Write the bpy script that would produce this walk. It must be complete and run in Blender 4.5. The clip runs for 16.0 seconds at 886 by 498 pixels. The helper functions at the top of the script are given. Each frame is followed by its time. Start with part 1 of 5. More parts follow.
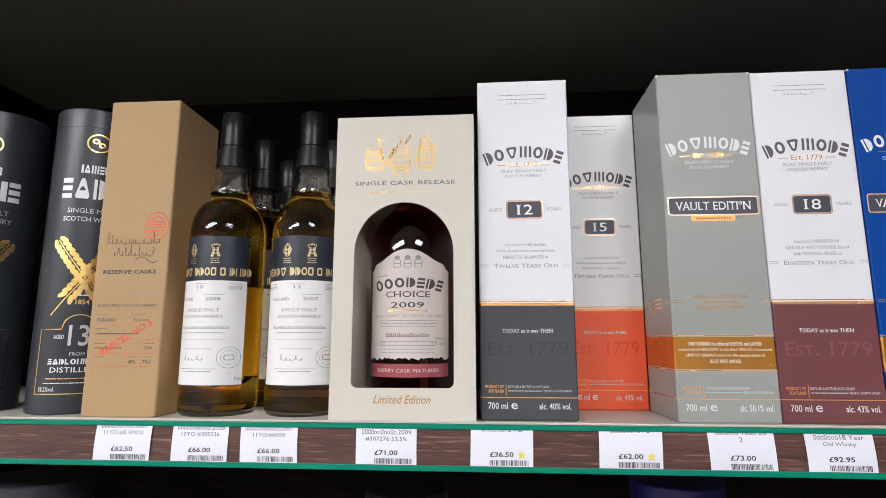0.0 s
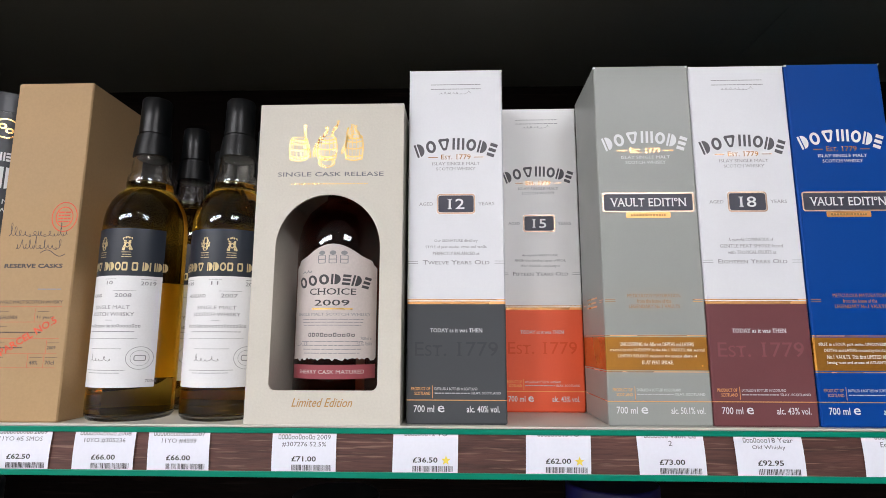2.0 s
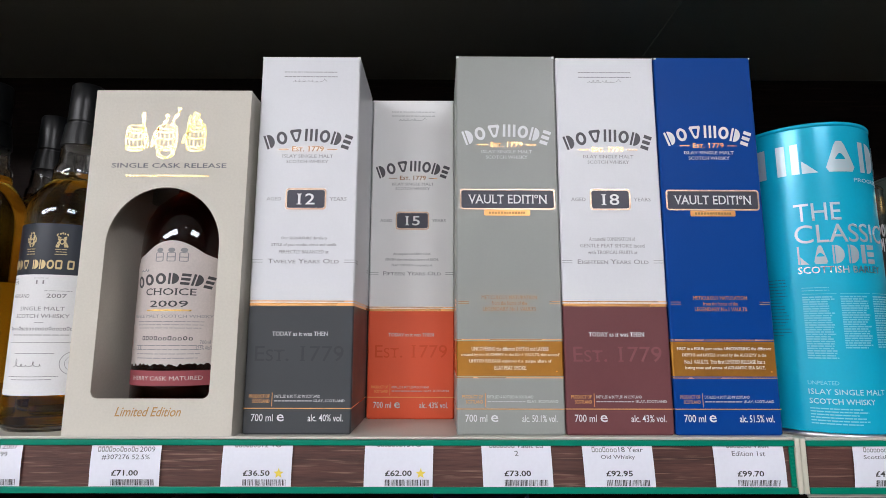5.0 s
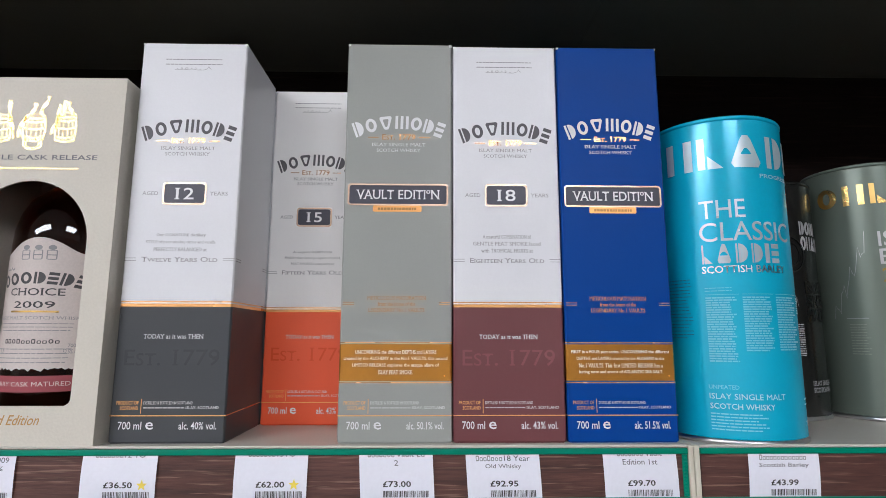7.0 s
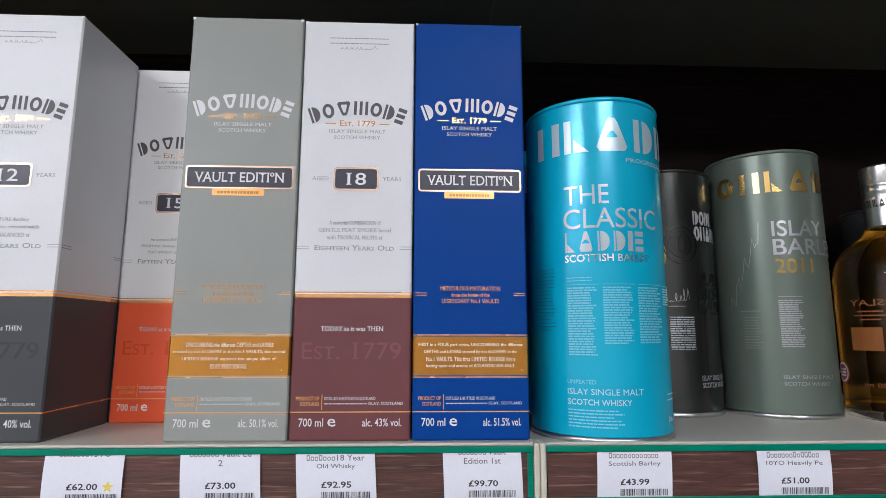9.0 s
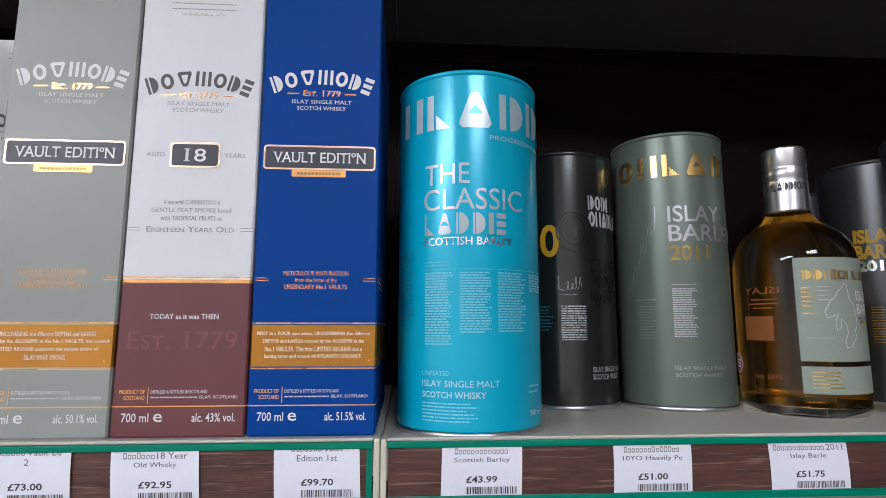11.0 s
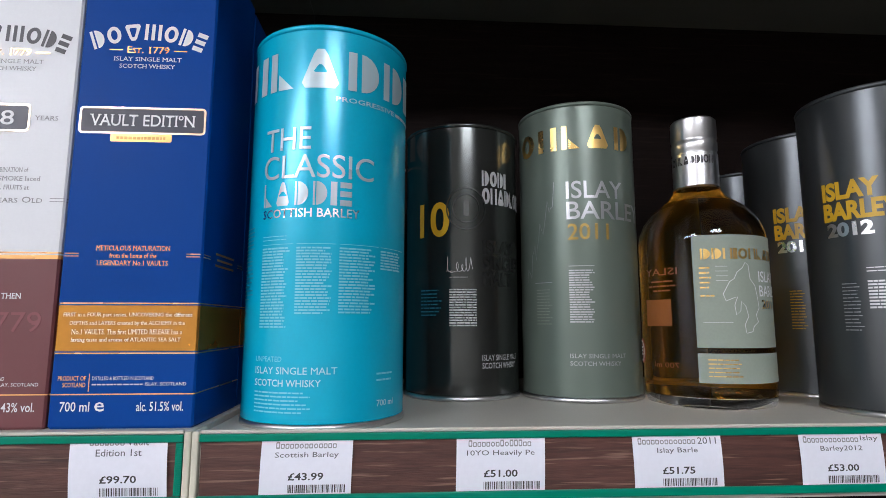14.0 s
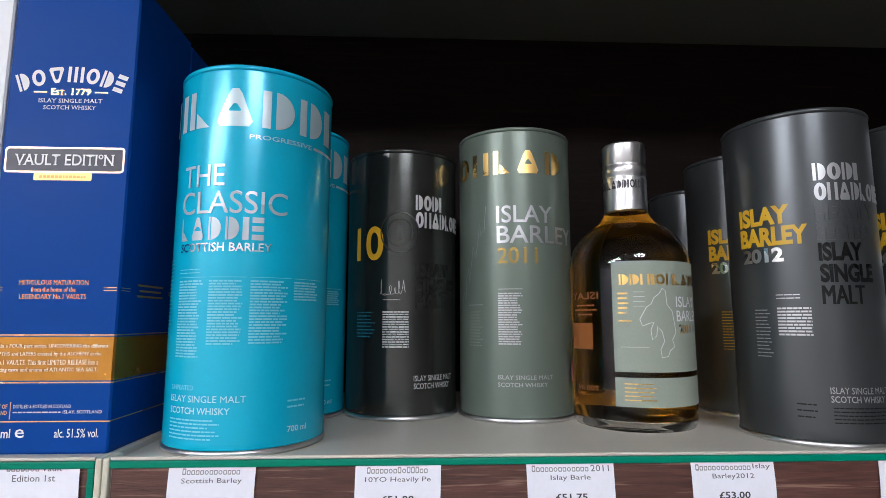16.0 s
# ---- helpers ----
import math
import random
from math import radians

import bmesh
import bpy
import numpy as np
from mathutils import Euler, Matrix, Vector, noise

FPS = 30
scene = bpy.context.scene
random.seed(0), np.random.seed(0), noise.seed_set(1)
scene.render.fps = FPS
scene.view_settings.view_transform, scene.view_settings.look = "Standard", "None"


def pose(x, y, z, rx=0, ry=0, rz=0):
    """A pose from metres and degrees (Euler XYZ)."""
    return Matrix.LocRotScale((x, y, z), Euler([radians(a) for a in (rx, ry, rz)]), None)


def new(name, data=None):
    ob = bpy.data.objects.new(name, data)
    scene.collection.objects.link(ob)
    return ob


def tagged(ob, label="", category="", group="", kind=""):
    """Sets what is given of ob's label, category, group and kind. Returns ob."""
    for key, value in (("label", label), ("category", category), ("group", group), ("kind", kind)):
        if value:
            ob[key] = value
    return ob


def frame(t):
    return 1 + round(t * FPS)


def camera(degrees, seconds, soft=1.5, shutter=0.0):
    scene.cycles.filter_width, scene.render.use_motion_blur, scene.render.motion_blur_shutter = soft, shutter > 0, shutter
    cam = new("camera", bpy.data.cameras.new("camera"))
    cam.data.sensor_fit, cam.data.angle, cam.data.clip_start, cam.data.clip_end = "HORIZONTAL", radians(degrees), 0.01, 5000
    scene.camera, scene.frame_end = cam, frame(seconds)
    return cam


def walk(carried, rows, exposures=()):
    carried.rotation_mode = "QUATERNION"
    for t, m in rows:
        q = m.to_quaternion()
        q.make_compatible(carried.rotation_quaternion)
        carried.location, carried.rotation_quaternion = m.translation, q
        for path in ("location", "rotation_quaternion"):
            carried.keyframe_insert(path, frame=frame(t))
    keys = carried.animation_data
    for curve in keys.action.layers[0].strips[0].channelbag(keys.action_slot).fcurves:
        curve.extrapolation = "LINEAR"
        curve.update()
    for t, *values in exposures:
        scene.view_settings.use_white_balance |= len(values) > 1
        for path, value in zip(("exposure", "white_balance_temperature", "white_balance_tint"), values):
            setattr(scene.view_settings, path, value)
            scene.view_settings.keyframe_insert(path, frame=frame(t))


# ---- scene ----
cam = camera(77.8, 16.0, soft=0.85)
METRES, EYE, TILT, LEAN, TURN = 0.68, 1.45, 0.0, 0.0, 4.4
ROWS = [
    (0.0, 0.0, 0.0, 0.0, 0.0, 9.53, 0.01),
    (0.5, 0.0175, 0.0086, -0.0033, -0.56, 9.5, -0.01),
    (1.0, 0.0302, 0.0183, -0.0056, -1.16, 9.49, -0.04),
    (1.5, 0.0466, 0.0308, -0.0028, -1.81, 9.37, -0.07),
    (2.0, 0.0677, 0.0334, 0.0028, -2.44, 9.31, -0.09),
    (2.5, 0.0873, 0.0337, 0.0087, -2.91, 9.26, -0.11),
    (3.0, 0.1108, 0.0393, 0.0105, -3.41, 9.23, -0.11),
    (3.5, 0.1381, 0.0447, 0.0102, -3.75, 9.14, -0.11),
    (4.0, 0.1736, 0.0494, 0.0105, -4.1, 9.08, -0.13),
    (6.5, 0.3289, 0.0871, 0.0146, -5.31, 8.95, -0.08),
    (7.0, 0.3649, 0.0884, 0.0162, -5.64, 8.9, -0.08),
    (7.5, 0.3995, 0.0877, 0.017, -5.9, 8.83, -0.09),
    (8.0, 0.4432, 0.0939, 0.0152, -6.18, 8.8, -0.11),
    (8.5, 0.4849, 0.0996, 0.0146, -6.45, 8.69, -0.12),
    (9.0, 0.5336, 0.11, 0.0108, -6.75, 8.59, -0.11),
    (9.5, 0.575, 0.1198, 0.0084, -7.02, 8.43, -0.11),
    (10.0, 0.617, 0.1257, 0.0095, -7.4, 8.29, -0.08),
    (12.5, 0.7679, 0.1507, -0.0087, -8.69, 7.77, -0.09),
    (13.0, 0.7942, 0.1585, -0.0098, -8.56, 7.73, -0.06),
    (13.5, 0.8259, 0.1634, -0.0086, -8.29, 7.71, -0.08),
    (14.0, 0.8551, 0.1713, -0.0103, -8.05, 7.65, -0.04),
    (14.5, 0.8793, 0.1645, -0.0054, -7.72, 7.47, -0.05),
    (15.0, 0.9004, 0.1574, -0.0001, -7.37, 7.45, -0.01),
    (15.5, 0.9264, 0.1453, 0.0107, -6.99, 7.41, -0.02),
    (16.0, 0.9583, 0.1332, 0.0229, -6.73, 7.31, -0.03),
]
walk(cam, [(t, pose(0, 0, EYE, TILT, LEAN, TURN) @ pose(METRES * x, METRES * y, METRES * z, 90 + pitch, roll, yaw)) for t, x, y, z, yaw, pitch, roll in ROWS],
     exposures=[(0.0, 0.06, 6500, 10), (3.0, -0.06, 6450, 10), (7.0, -0.22, 6300, 10), (10.0, -0.23, 6250, 10), (12.5, -0.2, 6200, 10), (14.0, -0.12, 6240, 10), (16.0, 0.04, 6280, 10)])

# ---- light ----
scene.view_settings.exposure = 0.0
world = bpy.data.worlds.new("world")
scene.world = world
world.use_nodes = True
world.node_tree.nodes["Background"].inputs[0].default_value = (0.8, 0.9, 1.0, 1)
world.node_tree.nodes["Background"].inputs[1].default_value = 0.01
PANEL_POWER = 43
PANELS = [(-2.0, -1.95, 2.15, 0.66), (0.92, -1.95, 0.95, 0.66)]
SPOTS = [(-0.15, -1.45)]

SHELF = 1.378      # top of the shelf that the camera passes, first bay
SHELF2 = 1.3745    # second bay
FRONT = 0.5105      # its front edge
BACK = 0.86        # back panel
JOINT = 0.4425     # between the two bays
UNDER = 1.853      # underside of the shelf above


# ---- materials ----
def material(name, colour, rough=0.5, metal=0.0, grain=0.0, grain_scale=400, stain=0.08, stain_scale=9, bump=0.0, bump_scale=600,
             coat=0.0, transmission=0.0, ior=1.45, spec=0.5, stretch=(1, 1, 1), rough_var=0.08):
    m = bpy.data.materials.new(name)
    m.use_nodes = True
    nt = m.node_tree
    b = nt.nodes["Principled BSDF"]
    b.inputs["Metallic"].default_value = metal
    b.inputs["Roughness"].default_value = rough
    b.inputs["Coat Weight"].default_value = coat
    b.inputs["Transmission Weight"].default_value = transmission
    b.inputs["IOR"].default_value = ior
    b.inputs["Specular IOR Level"].default_value = spec
    co = nt.nodes.new("ShaderNodeTexCoord")
    mp = nt.nodes.new("ShaderNodeMapping")
    mp.inputs["Scale"].default_value = stretch
    nt.links.new(co.outputs["Object"], mp.inputs["Vector"])
    big = nt.nodes.new("ShaderNodeTexNoise")
    big.inputs["Scale"].default_value = stain_scale
    big.inputs["Detail"].default_value = 4
    fine = nt.nodes.new("ShaderNodeTexNoise")
    fine.inputs["Scale"].default_value = grain_scale
    fine.inputs["Detail"].default_value = 3
    for n in (big, fine):
        nt.links.new(mp.outputs[0], n.inputs["Vector"])
    def vary(factor, amount, base):
        mix = nt.nodes.new("ShaderNodeMix")
        mix.data_type, mix.blend_type = "RGBA", "MULTIPLY"
        mix.inputs[0].default_value = 1.0
        ramp = nt.nodes.new("ShaderNodeMapRange")
        ramp.inputs[1].default_value, ramp.inputs[2].default_value = 0.3, 0.7
        ramp.inputs[3].default_value, ramp.inputs[4].default_value = 1 - amount, 1 + amount
        nt.links.new(factor, ramp.inputs[0])
        nt.links.new(ramp.outputs[0], mix.inputs[7])
        if isinstance(base, tuple):
            mix.inputs[6].default_value = (*base, 1)
        else:
            nt.links.new(base, mix.inputs[6])
        return mix.outputs[2]
    c = vary(big.outputs["Fac"], stain, colour)
    if grain:
        c = vary(fine.outputs["Fac"], grain, c)
    nt.links.new(c, b.inputs["Base Color"])
    if rough_var:
        rr = nt.nodes.new("ShaderNodeMapRange")
        rr.inputs[1].default_value, rr.inputs[2].default_value = 0.3, 0.7
        rr.inputs[3].default_value, rr.inputs[4].default_value = max(rough - rough_var, 0.02), rough + rough_var
        nt.links.new(big.outputs["Fac"], rr.inputs[0])
        nt.links.new(rr.outputs[0], b.inputs["Roughness"])
    if bump:
        bn = nt.nodes.new("ShaderNodeTexNoise")
        bn.inputs["Scale"].default_value = bump_scale
        bn.inputs["Detail"].default_value = 3
        nt.links.new(mp.outputs[0], bn.inputs["Vector"])
        bp = nt.nodes.new("ShaderNodeBump")
        bp.inputs["Strength"].default_value = bump
        bp.inputs["Distance"].default_value = 0.001
        nt.links.new(bn.outputs["Fac"], bp.inputs["Height"])
        nt.links.new(bp.outputs[0], b.inputs["Normal"])
    return m


def card(name, colour, rough=0.42, **k):
    return material(name, colour, rough, grain=0.012, grain_scale=700, stain=0.03, stain_scale=14, bump=0.03, bump_scale=900, **k)


def wood_material(name, dark, light, scale=1.0):
    m = material(name, dark, 0.5, stain=0.3, stain_scale=5, stretch=(2, 30, 30), grain=0.22, grain_scale=25, bump=0.25, bump_scale=60)
    nt = m.node_tree
    b = nt.nodes["Principled BSDF"]
    old = b.inputs["Base Color"].links[0].from_socket
    co = nt.nodes.new("ShaderNodeTexCoord")
    mp = nt.nodes.new("ShaderNodeMapping")
    mp.inputs["Scale"].default_value = (18 * scale, 420 * scale, 420 * scale)
    n = nt.nodes.new("ShaderNodeTexNoise")
    n.inputs["Scale"].default_value = 1.0
    n.inputs["Detail"].default_value = 2
    r = nt.nodes.new("ShaderNodeMapRange")
    r.inputs[1].default_value, r.inputs[2].default_value = 0.60, 0.70
    mix = nt.nodes.new("ShaderNodeMix")
    mix.data_type = "RGBA"
    mix.inputs[7].default_value = (*light, 1)
    nt.links.new(co.outputs["Object"], mp.inputs[0])
    nt.links.new(mp.outputs[0], n.inputs["Vector"])
    nt.links.new(n.outputs["Fac"], r.inputs[0])
    nt.links.new(r.outputs[0], mix.inputs[0])
    nt.links.new(old, mix.inputs[6])
    nt.links.new(mix.outputs[2], b.inputs["Base Color"])
    return m


def translucent(m, colour, share):
    """Thin paper: part of the light that falls on it comes out behind."""
    nt = m.node_tree
    t = nt.nodes.new("ShaderNodeBsdfTranslucent")
    t.inputs["Color"].default_value = (*colour, 1)
    mix = nt.nodes.new("ShaderNodeMixShader")
    mix.inputs[0].default_value = share
    nt.links.new(nt.nodes["Principled BSDF"].outputs[0], mix.inputs[1])
    nt.links.new(t.outputs[0], mix.inputs[2])
    nt.links.new(mix.outputs[0], nt.nodes["Material Output"].inputs[0])
    return m


def glow(name, colour, strength):
    m = bpy.data.materials.new(name)
    m.use_nodes = True
    nt = m.node_tree
    nt.nodes.remove(nt.nodes["Principled BSDF"])
    e = nt.nodes.new("ShaderNodeEmission")
    e.inputs[0].default_value = (*colour, 1)
    e.inputs[1].default_value = strength
    nt.links.new(e.outputs[0], nt.nodes["Material Output"].inputs[0])
    return m


WHITE = card("white_card", (0.69, 0.70, 0.73))
GREYWHITE = card("warm_white_card", (0.78, 0.775, 0.77))
GREY = card("grey_card", (0.285, 0.30, 0.28))
BLUE = card("blue_card", (0.002, 0.052, 0.27), rough=0.46, spec=0.12)
BLACK_CARD = card("charcoal_card", (0.060, 0.065, 0.071), rough=0.42, spec=0.28)
ORANGE = card("orange_card", (0.84, 0.115, 0.042), rough=0.4)
PLUM = card("plum_card", (0.15, 0.047, 0.052), rough=0.38)
KRAFT = material("kraft_card", (0.40, 0.262, 0.132), 0.7, grain=0.035, grain_scale=420, stain=0.04, stain_scale=12, bump=0.08, bump_scale=700)
CREAM = material("cream_linen_card", (0.57, 0.54, 0.47), 0.6, grain=0.03, grain_scale=500, stain=0.03, bump=0.12, bump_scale=500)
BRONZE = material("bronze_foil_band", (0.55, 0.245, 0.04), 0.26, metal=0.7, stain=0.08, stain_scale=20, grain=0.05, rough_var=0.03)
GOLD = material("gold_foil", (0.83, 0.56, 0.20), 0.28, metal=1.0, stain=0.08, stain_scale=30, bump=0.1, bump_scale=300)
GOLD_PRINT = material("gold_print", (0.50, 0.33, 0.08), 0.34, metal=0.4, stain=0.06)
CREST_GOLD = material("pale_gold_print", (0.60, 0.48, 0.26), 0.38, metal=0.35, stain=0.06)
BRONZE_INK = material("bronze_print", (0.42, 0.24, 0.085), 0.35, metal=0.35, stain=0.06)
ROSE_FOIL = material("rose_gold_foil", (0.96, 0.68, 0.50), 0.26, metal=0.6, stain=0.06, stain_scale=12, rough_var=0.02)
COPPER = material("copper_foil", (0.90, 0.46, 0.17), 0.28, metal=0.7, stain=0.06, stain_scale=12, rough_var=0.02)
SILVER = material("silver_foil", (0.80, 0.80, 0.82), 0.26, metal=1.0, stain=0.05, stain_scale=30)
SATIN = material("satin_silver_print", (0.56, 0.56, 0.58), 0.38, metal=0.35, stain=0.05)
STEEL = material("tin_plate_rim", (0.68, 0.68, 0.69), 0.3, metal=1.0, stain=0.03, stain_scale=10, rough_var=0.03)
INK = material("dark_ink", (0.055, 0.052, 0.055), 0.5, stain=0.1)
SLATE_INK = material("slate_ink", (0.085, 0.083, 0.092), 0.5, stain=0.08)
TICKET_INK = material("thermal_print_ink", (0.13, 0.13, 0.15), 0.6, stain=0.1)
PALE_INK = material("grey_ink", (0.27, 0.27, 0.28), 0.5, stain=0.1)
WHITE_INK = material("white_ink", (0.72, 0.73, 0.75), 0.5, stain=0.04)
RED_INK = material("red_stamp_ink", (0.68, 0.095, 0.045), 0.6, stain=0.2, stain_scale=90)
YELLOW_INK = material("yellow_print", (0.60, 0.36, 0.018), 0.4, stain=0.06)
DARK_PLATE = material("dark_label_plate", (0.045, 0.046, 0.066), 0.4, stain=0.06)
EMBOSS_GREY = card("charcoal_emboss", (0.058, 0.063, 0.070), rough=0.26)
EMBOSS_ORANGE = card("orange_emboss", (0.76, 0.10, 0.037), rough=0.26)
EMBOSS_PLUM = card("plum_emboss", (0.25, 0.098, 0.105), rough=0.22)
TURQUOISE = material("turquoise_tin", (0.008, 0.435, 0.635), 0.23, metal=0.1, rough_var=0.015, stain=0.03, stain_scale=6, grain=0.02, coat=0.0)
ICE_FOIL = material("pale_blue_foil_print", (0.47, 0.60, 0.65), 0.3, metal=0.3, stain=0.06)
ICE_INK = material("pale_blue_print", (0.46, 0.66, 0.72), 0.4, stain=0.05)
TURQUOISE_INK = material("pale_turquoise_print", (0.16, 0.55, 0.68), 0.4, stain=0.05)
TEAL_INK = material("dark_teal_print", (0.008, 0.15, 0.24), 0.4, stain=0.05)
DARK_TIN = material("black_tin", (0.075, 0.080, 0.077), 0.2, metal=0.85, stain=0.06, stain_scale=5, rough_var=0.015)
BLACK_RELIEF = material("black_tin_relief", (0.055, 0.058, 0.056), 0.3, metal=0.85, stain=0.05, rough_var=0.02)
SAGE_TIN = material("sage_grey_tin", (0.142, 0.178, 0.149), 0.34, metal=0.3, stain=0.04, stain_scale=5, rough_var=0.015)
PEWTER = material("pewter_print", (0.50, 0.51, 0.53), 0.34, metal=0.75, stain=0.05)
GREY_TIN = material("graphite_tin", (0.078, 0.085, 0.090), 0.30, metal=0.65, stain=0.04, stain_scale=5, rough_var=0.015)
BLACK_TUBE = card("black_card_tube", (0.025, 0.030, 0.038), rough=0.38)
BLACK_PLASTIC = material("black_capsule", (0.004, 0.0045, 0.005), 0.34, spec=0.3, stain=0.1, bump=0.1, bump_scale=200)
NAVY_LABEL = material("navy_label", (0.012, 0.018, 0.03), 0.45, stain=0.08)
PAPER = material("white_label_paper", (0.74, 0.745, 0.75), 0.65, grain=0.03, grain_scale=700, stain=0.03, bump=0.1, bump_scale=800)
LABEL_PAPER = translucent(material("thin_white_label_paper", (0.81, 0.815, 0.825), 0.65, grain=0.03, grain_scale=700, stain=0.03, bump=0.1, bump_scale=800), (0.9, 0.9, 0.88), 0.12)
PINK_PAPER = material("pale_pink_paper", (0.62, 0.55, 0.52), 0.65, grain=0.05, grain_scale=600, stain=0.05, bump=0.2, bump_scale=700)
ROSE_PAPER = material("rose_paper", (0.30, 0.060, 0.074), 0.6, grain=0.05, grain_scale=600, stain=0.05)
SAGE_PAPER = material("sage_label", (0.25, 0.29, 0.24), 0.55, grain=0.03, grain_scale=600, stain=0.04)
translucent(PINK_PAPER, (0.8, 0.7, 0.66), 0.1)
SAGE_LABEL = translucent(material("thin_sage_label", (0.28, 0.325, 0.27), 0.55, grain=0.03, grain_scale=600, stain=0.04), (0.6, 0.62, 0.5), 0.05)
TICKET = material("ticket_paper", (0.76, 0.77, 0.85), 0.55, stain=0.03, grain=0.015)
STAR = material("yellow_sticker", (0.85, 0.68, 0.10), 0.5, stain=0.05)
GREEN = material("green_plastic_strip", (0.0, 0.20, 0.125), 0.38, stain=0.06, stain_scale=12, spec=0.2)
SHELF_PAINT = material("cream_shelf_paint", (0.50, 0.48, 0.43), 0.42, grain=0.03, grain_scale=500, stain=0.06, stain_scale=7, bump=0.08)
# Far darker than the shelf paint: shade under the boards is in the colour.
UNDERSIDE = material("shaded_shelf_underside", (0.095, 0.096, 0.080), 0.5, stain=0.08, stain_scale=5, grain=0.03)
FLANGE = material("cream_flange_paint", (0.58, 0.56, 0.46), 0.4, stain=0.07, stain_scale=30)
WALNUT = wood_material("walnut_strip", (0.082, 0.034, 0.027), (0.20, 0.115, 0.085), 1.35)
# Dark walnut taken near black: the shade in the bays is in this colour.
BACKING = wood_material("shaded_dark_walnut", (0.0080, 0.0052, 0.0045), (0.016, 0.010, 0.0085), 0.6)
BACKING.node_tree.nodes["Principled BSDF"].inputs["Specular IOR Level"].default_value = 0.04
GLASS = material("clear_bottle_glass", (1.0, 1.0, 0.99), 0.0, transmission=1.0, ior=1.5, stain=0.0, rough_var=0)
WHISKY = material("pale_gold_whisky", (0.92, 0.57, 0.075), 0.0, transmission=1.0, ior=1.38, stain=0.0, rough_var=0)
AMBER = material("amber_whisky", (0.93, 0.43, 0.035), 0.0, transmission=1.0, ior=1.38, stain=0.0, rough_var=0)
# Colour of the rear label as it looks through the whisky.
THROUGH_VIEW = material("orange_brown_print", (0.26, 0.085, 0.018), 0.5, stain=0.1)
SHERRY = material("dark_sherry_whisky", (0.15, 0.014, 0.004), 0.0, transmission=1.0, ior=1.4, stain=0.0, rough_var=0)
WALL_PAINT = material("pale_wall_paint", (0.52, 0.50, 0.47), 0.7, stain=0.05, stain_scale=2, grain=0.03, bump=0.1)
CEIL_PAINT = material("white_ceiling_paint", (0.75, 0.75, 0.74), 0.8, stain=0.04, stain_scale=2, grain=0.03, bump=0.1)
FLOOR_MAT = material("grey_vinyl_floor", (0.12, 0.11, 0.10), 0.5, stain=0.15, stain_scale=3, grain=0.1, bump=0.1)
LAMP = glow("lamp_diffuser", (0.985, 0.975, 1.02), PANEL_POWER)
LAMP_FRAME = material("white_lamp_frame", (0.75, 0.75, 0.75), 0.4)
NAVY_TIN = material("navy_tube", (0.012, 0.012, 0.10), 0.35, stain=0.08)


# ---- mesh helpers ----
def link(name, me, mats, parent=None, label=""):
    ob = new(name, me)
    for m in mats if isinstance(mats, (list, tuple)) else [mats]:
        me.materials.append(m)
    if parent is not None:
        ob.parent = parent
    if label:
        ob["label"] = label
    return ob


def part(name, bm, mats, parent=None, label="", smooth=None):
    me = bpy.data.meshes.new(name)
    bmesh.ops.recalc_face_normals(bm, faces=bm.faces[:])
    if smooth is not None:
        for f in bm.faces:
            f.smooth = True
        lim = radians(smooth)
        for e in bm.edges:
            if len(e.link_faces) == 2 and e.calc_face_angle(0) > lim:
                e.smooth = False
    bm.to_mesh(me)
    bm.free()
    return link(name, me, mats, parent, label)


def thing(name, x, y, z, label, category, group="", kind="", turn=0.0):
    e = new(name)
    e.empty_display_size = 0.02
    e.location = (x, y, z)
    e.rotation_euler = (0, 0, radians(turn))
    return tagged(e, label, category, group, kind)


def add_box(bm, x0, x1, y0, y1, z0, z1, bevel=0.0, mat=0):
    vs = [bm.verts.new((x, y, z)) for z in (z0, z1) for y in (y0, y1) for x in (x0, x1)]
    fs = [bm.faces.new([vs[i] for i in q]) for q in ((0, 2, 3, 1), (4, 5, 7, 6), (0, 1, 5, 4), (2, 6, 7, 3), (0, 4, 6, 2), (1, 3, 7, 5))]
    for f in fs:
        f.material_index = mat
    if bevel:
        es = list({e for f in fs for e in f.edges})
        bmesh.ops.bevel(bm, geom=es, offset=bevel, segments=2, affect="EDGES", profile=0.5)
    return bm


def box_mesh(x0, x1, y0, y1, z0, z1, bevel=0.0):
    return add_box(bmesh.new(), x0, x1, y0, y1, z0, z1, bevel)


def loft(rings, mats=None, cap=True):
    """Closed rings of equal length, bottom to top; mats: slot of each band."""
    bm = bmesh.new()
    vr = [[bm.verts.new(p) for p in r] for r in rings]
    n = len(rings[0])
    for k in range(len(vr) - 1):
        for i in range(n):
            f = bm.faces.new((vr[k][i], vr[k][(i + 1) % n], vr[k + 1][(i + 1) % n], vr[k + 1][i]))
            f.material_index = mats[k] if mats else 0
    if cap:
        bm.faces.new(vr[0][::-1]).material_index = mats[0] if mats else 0
        bm.faces.new(vr[-1]).material_index = mats[-1] if mats else 0
    return bm


def ring(r, z, n=64):
    return [(r * math.sin(2 * math.pi * i / n), -r * math.cos(2 * math.pi * i / n), z) for i in range(n)]


def lathe(profile, n=64, mats=None, cap=True):
    return loft([ring(r, z, n) for r, z in profile], mats, cap)


def square(w, d, z, c=0.0012):
    a, b = w / 2, d / 2
    return [(-a + c, -b, z), (a - c, -b, z), (a, -b + c, z), (a, b - c, z), (a - c, b, z), (-a + c, b, z), (-a, b - c, z), (-a, -b + c, z)]


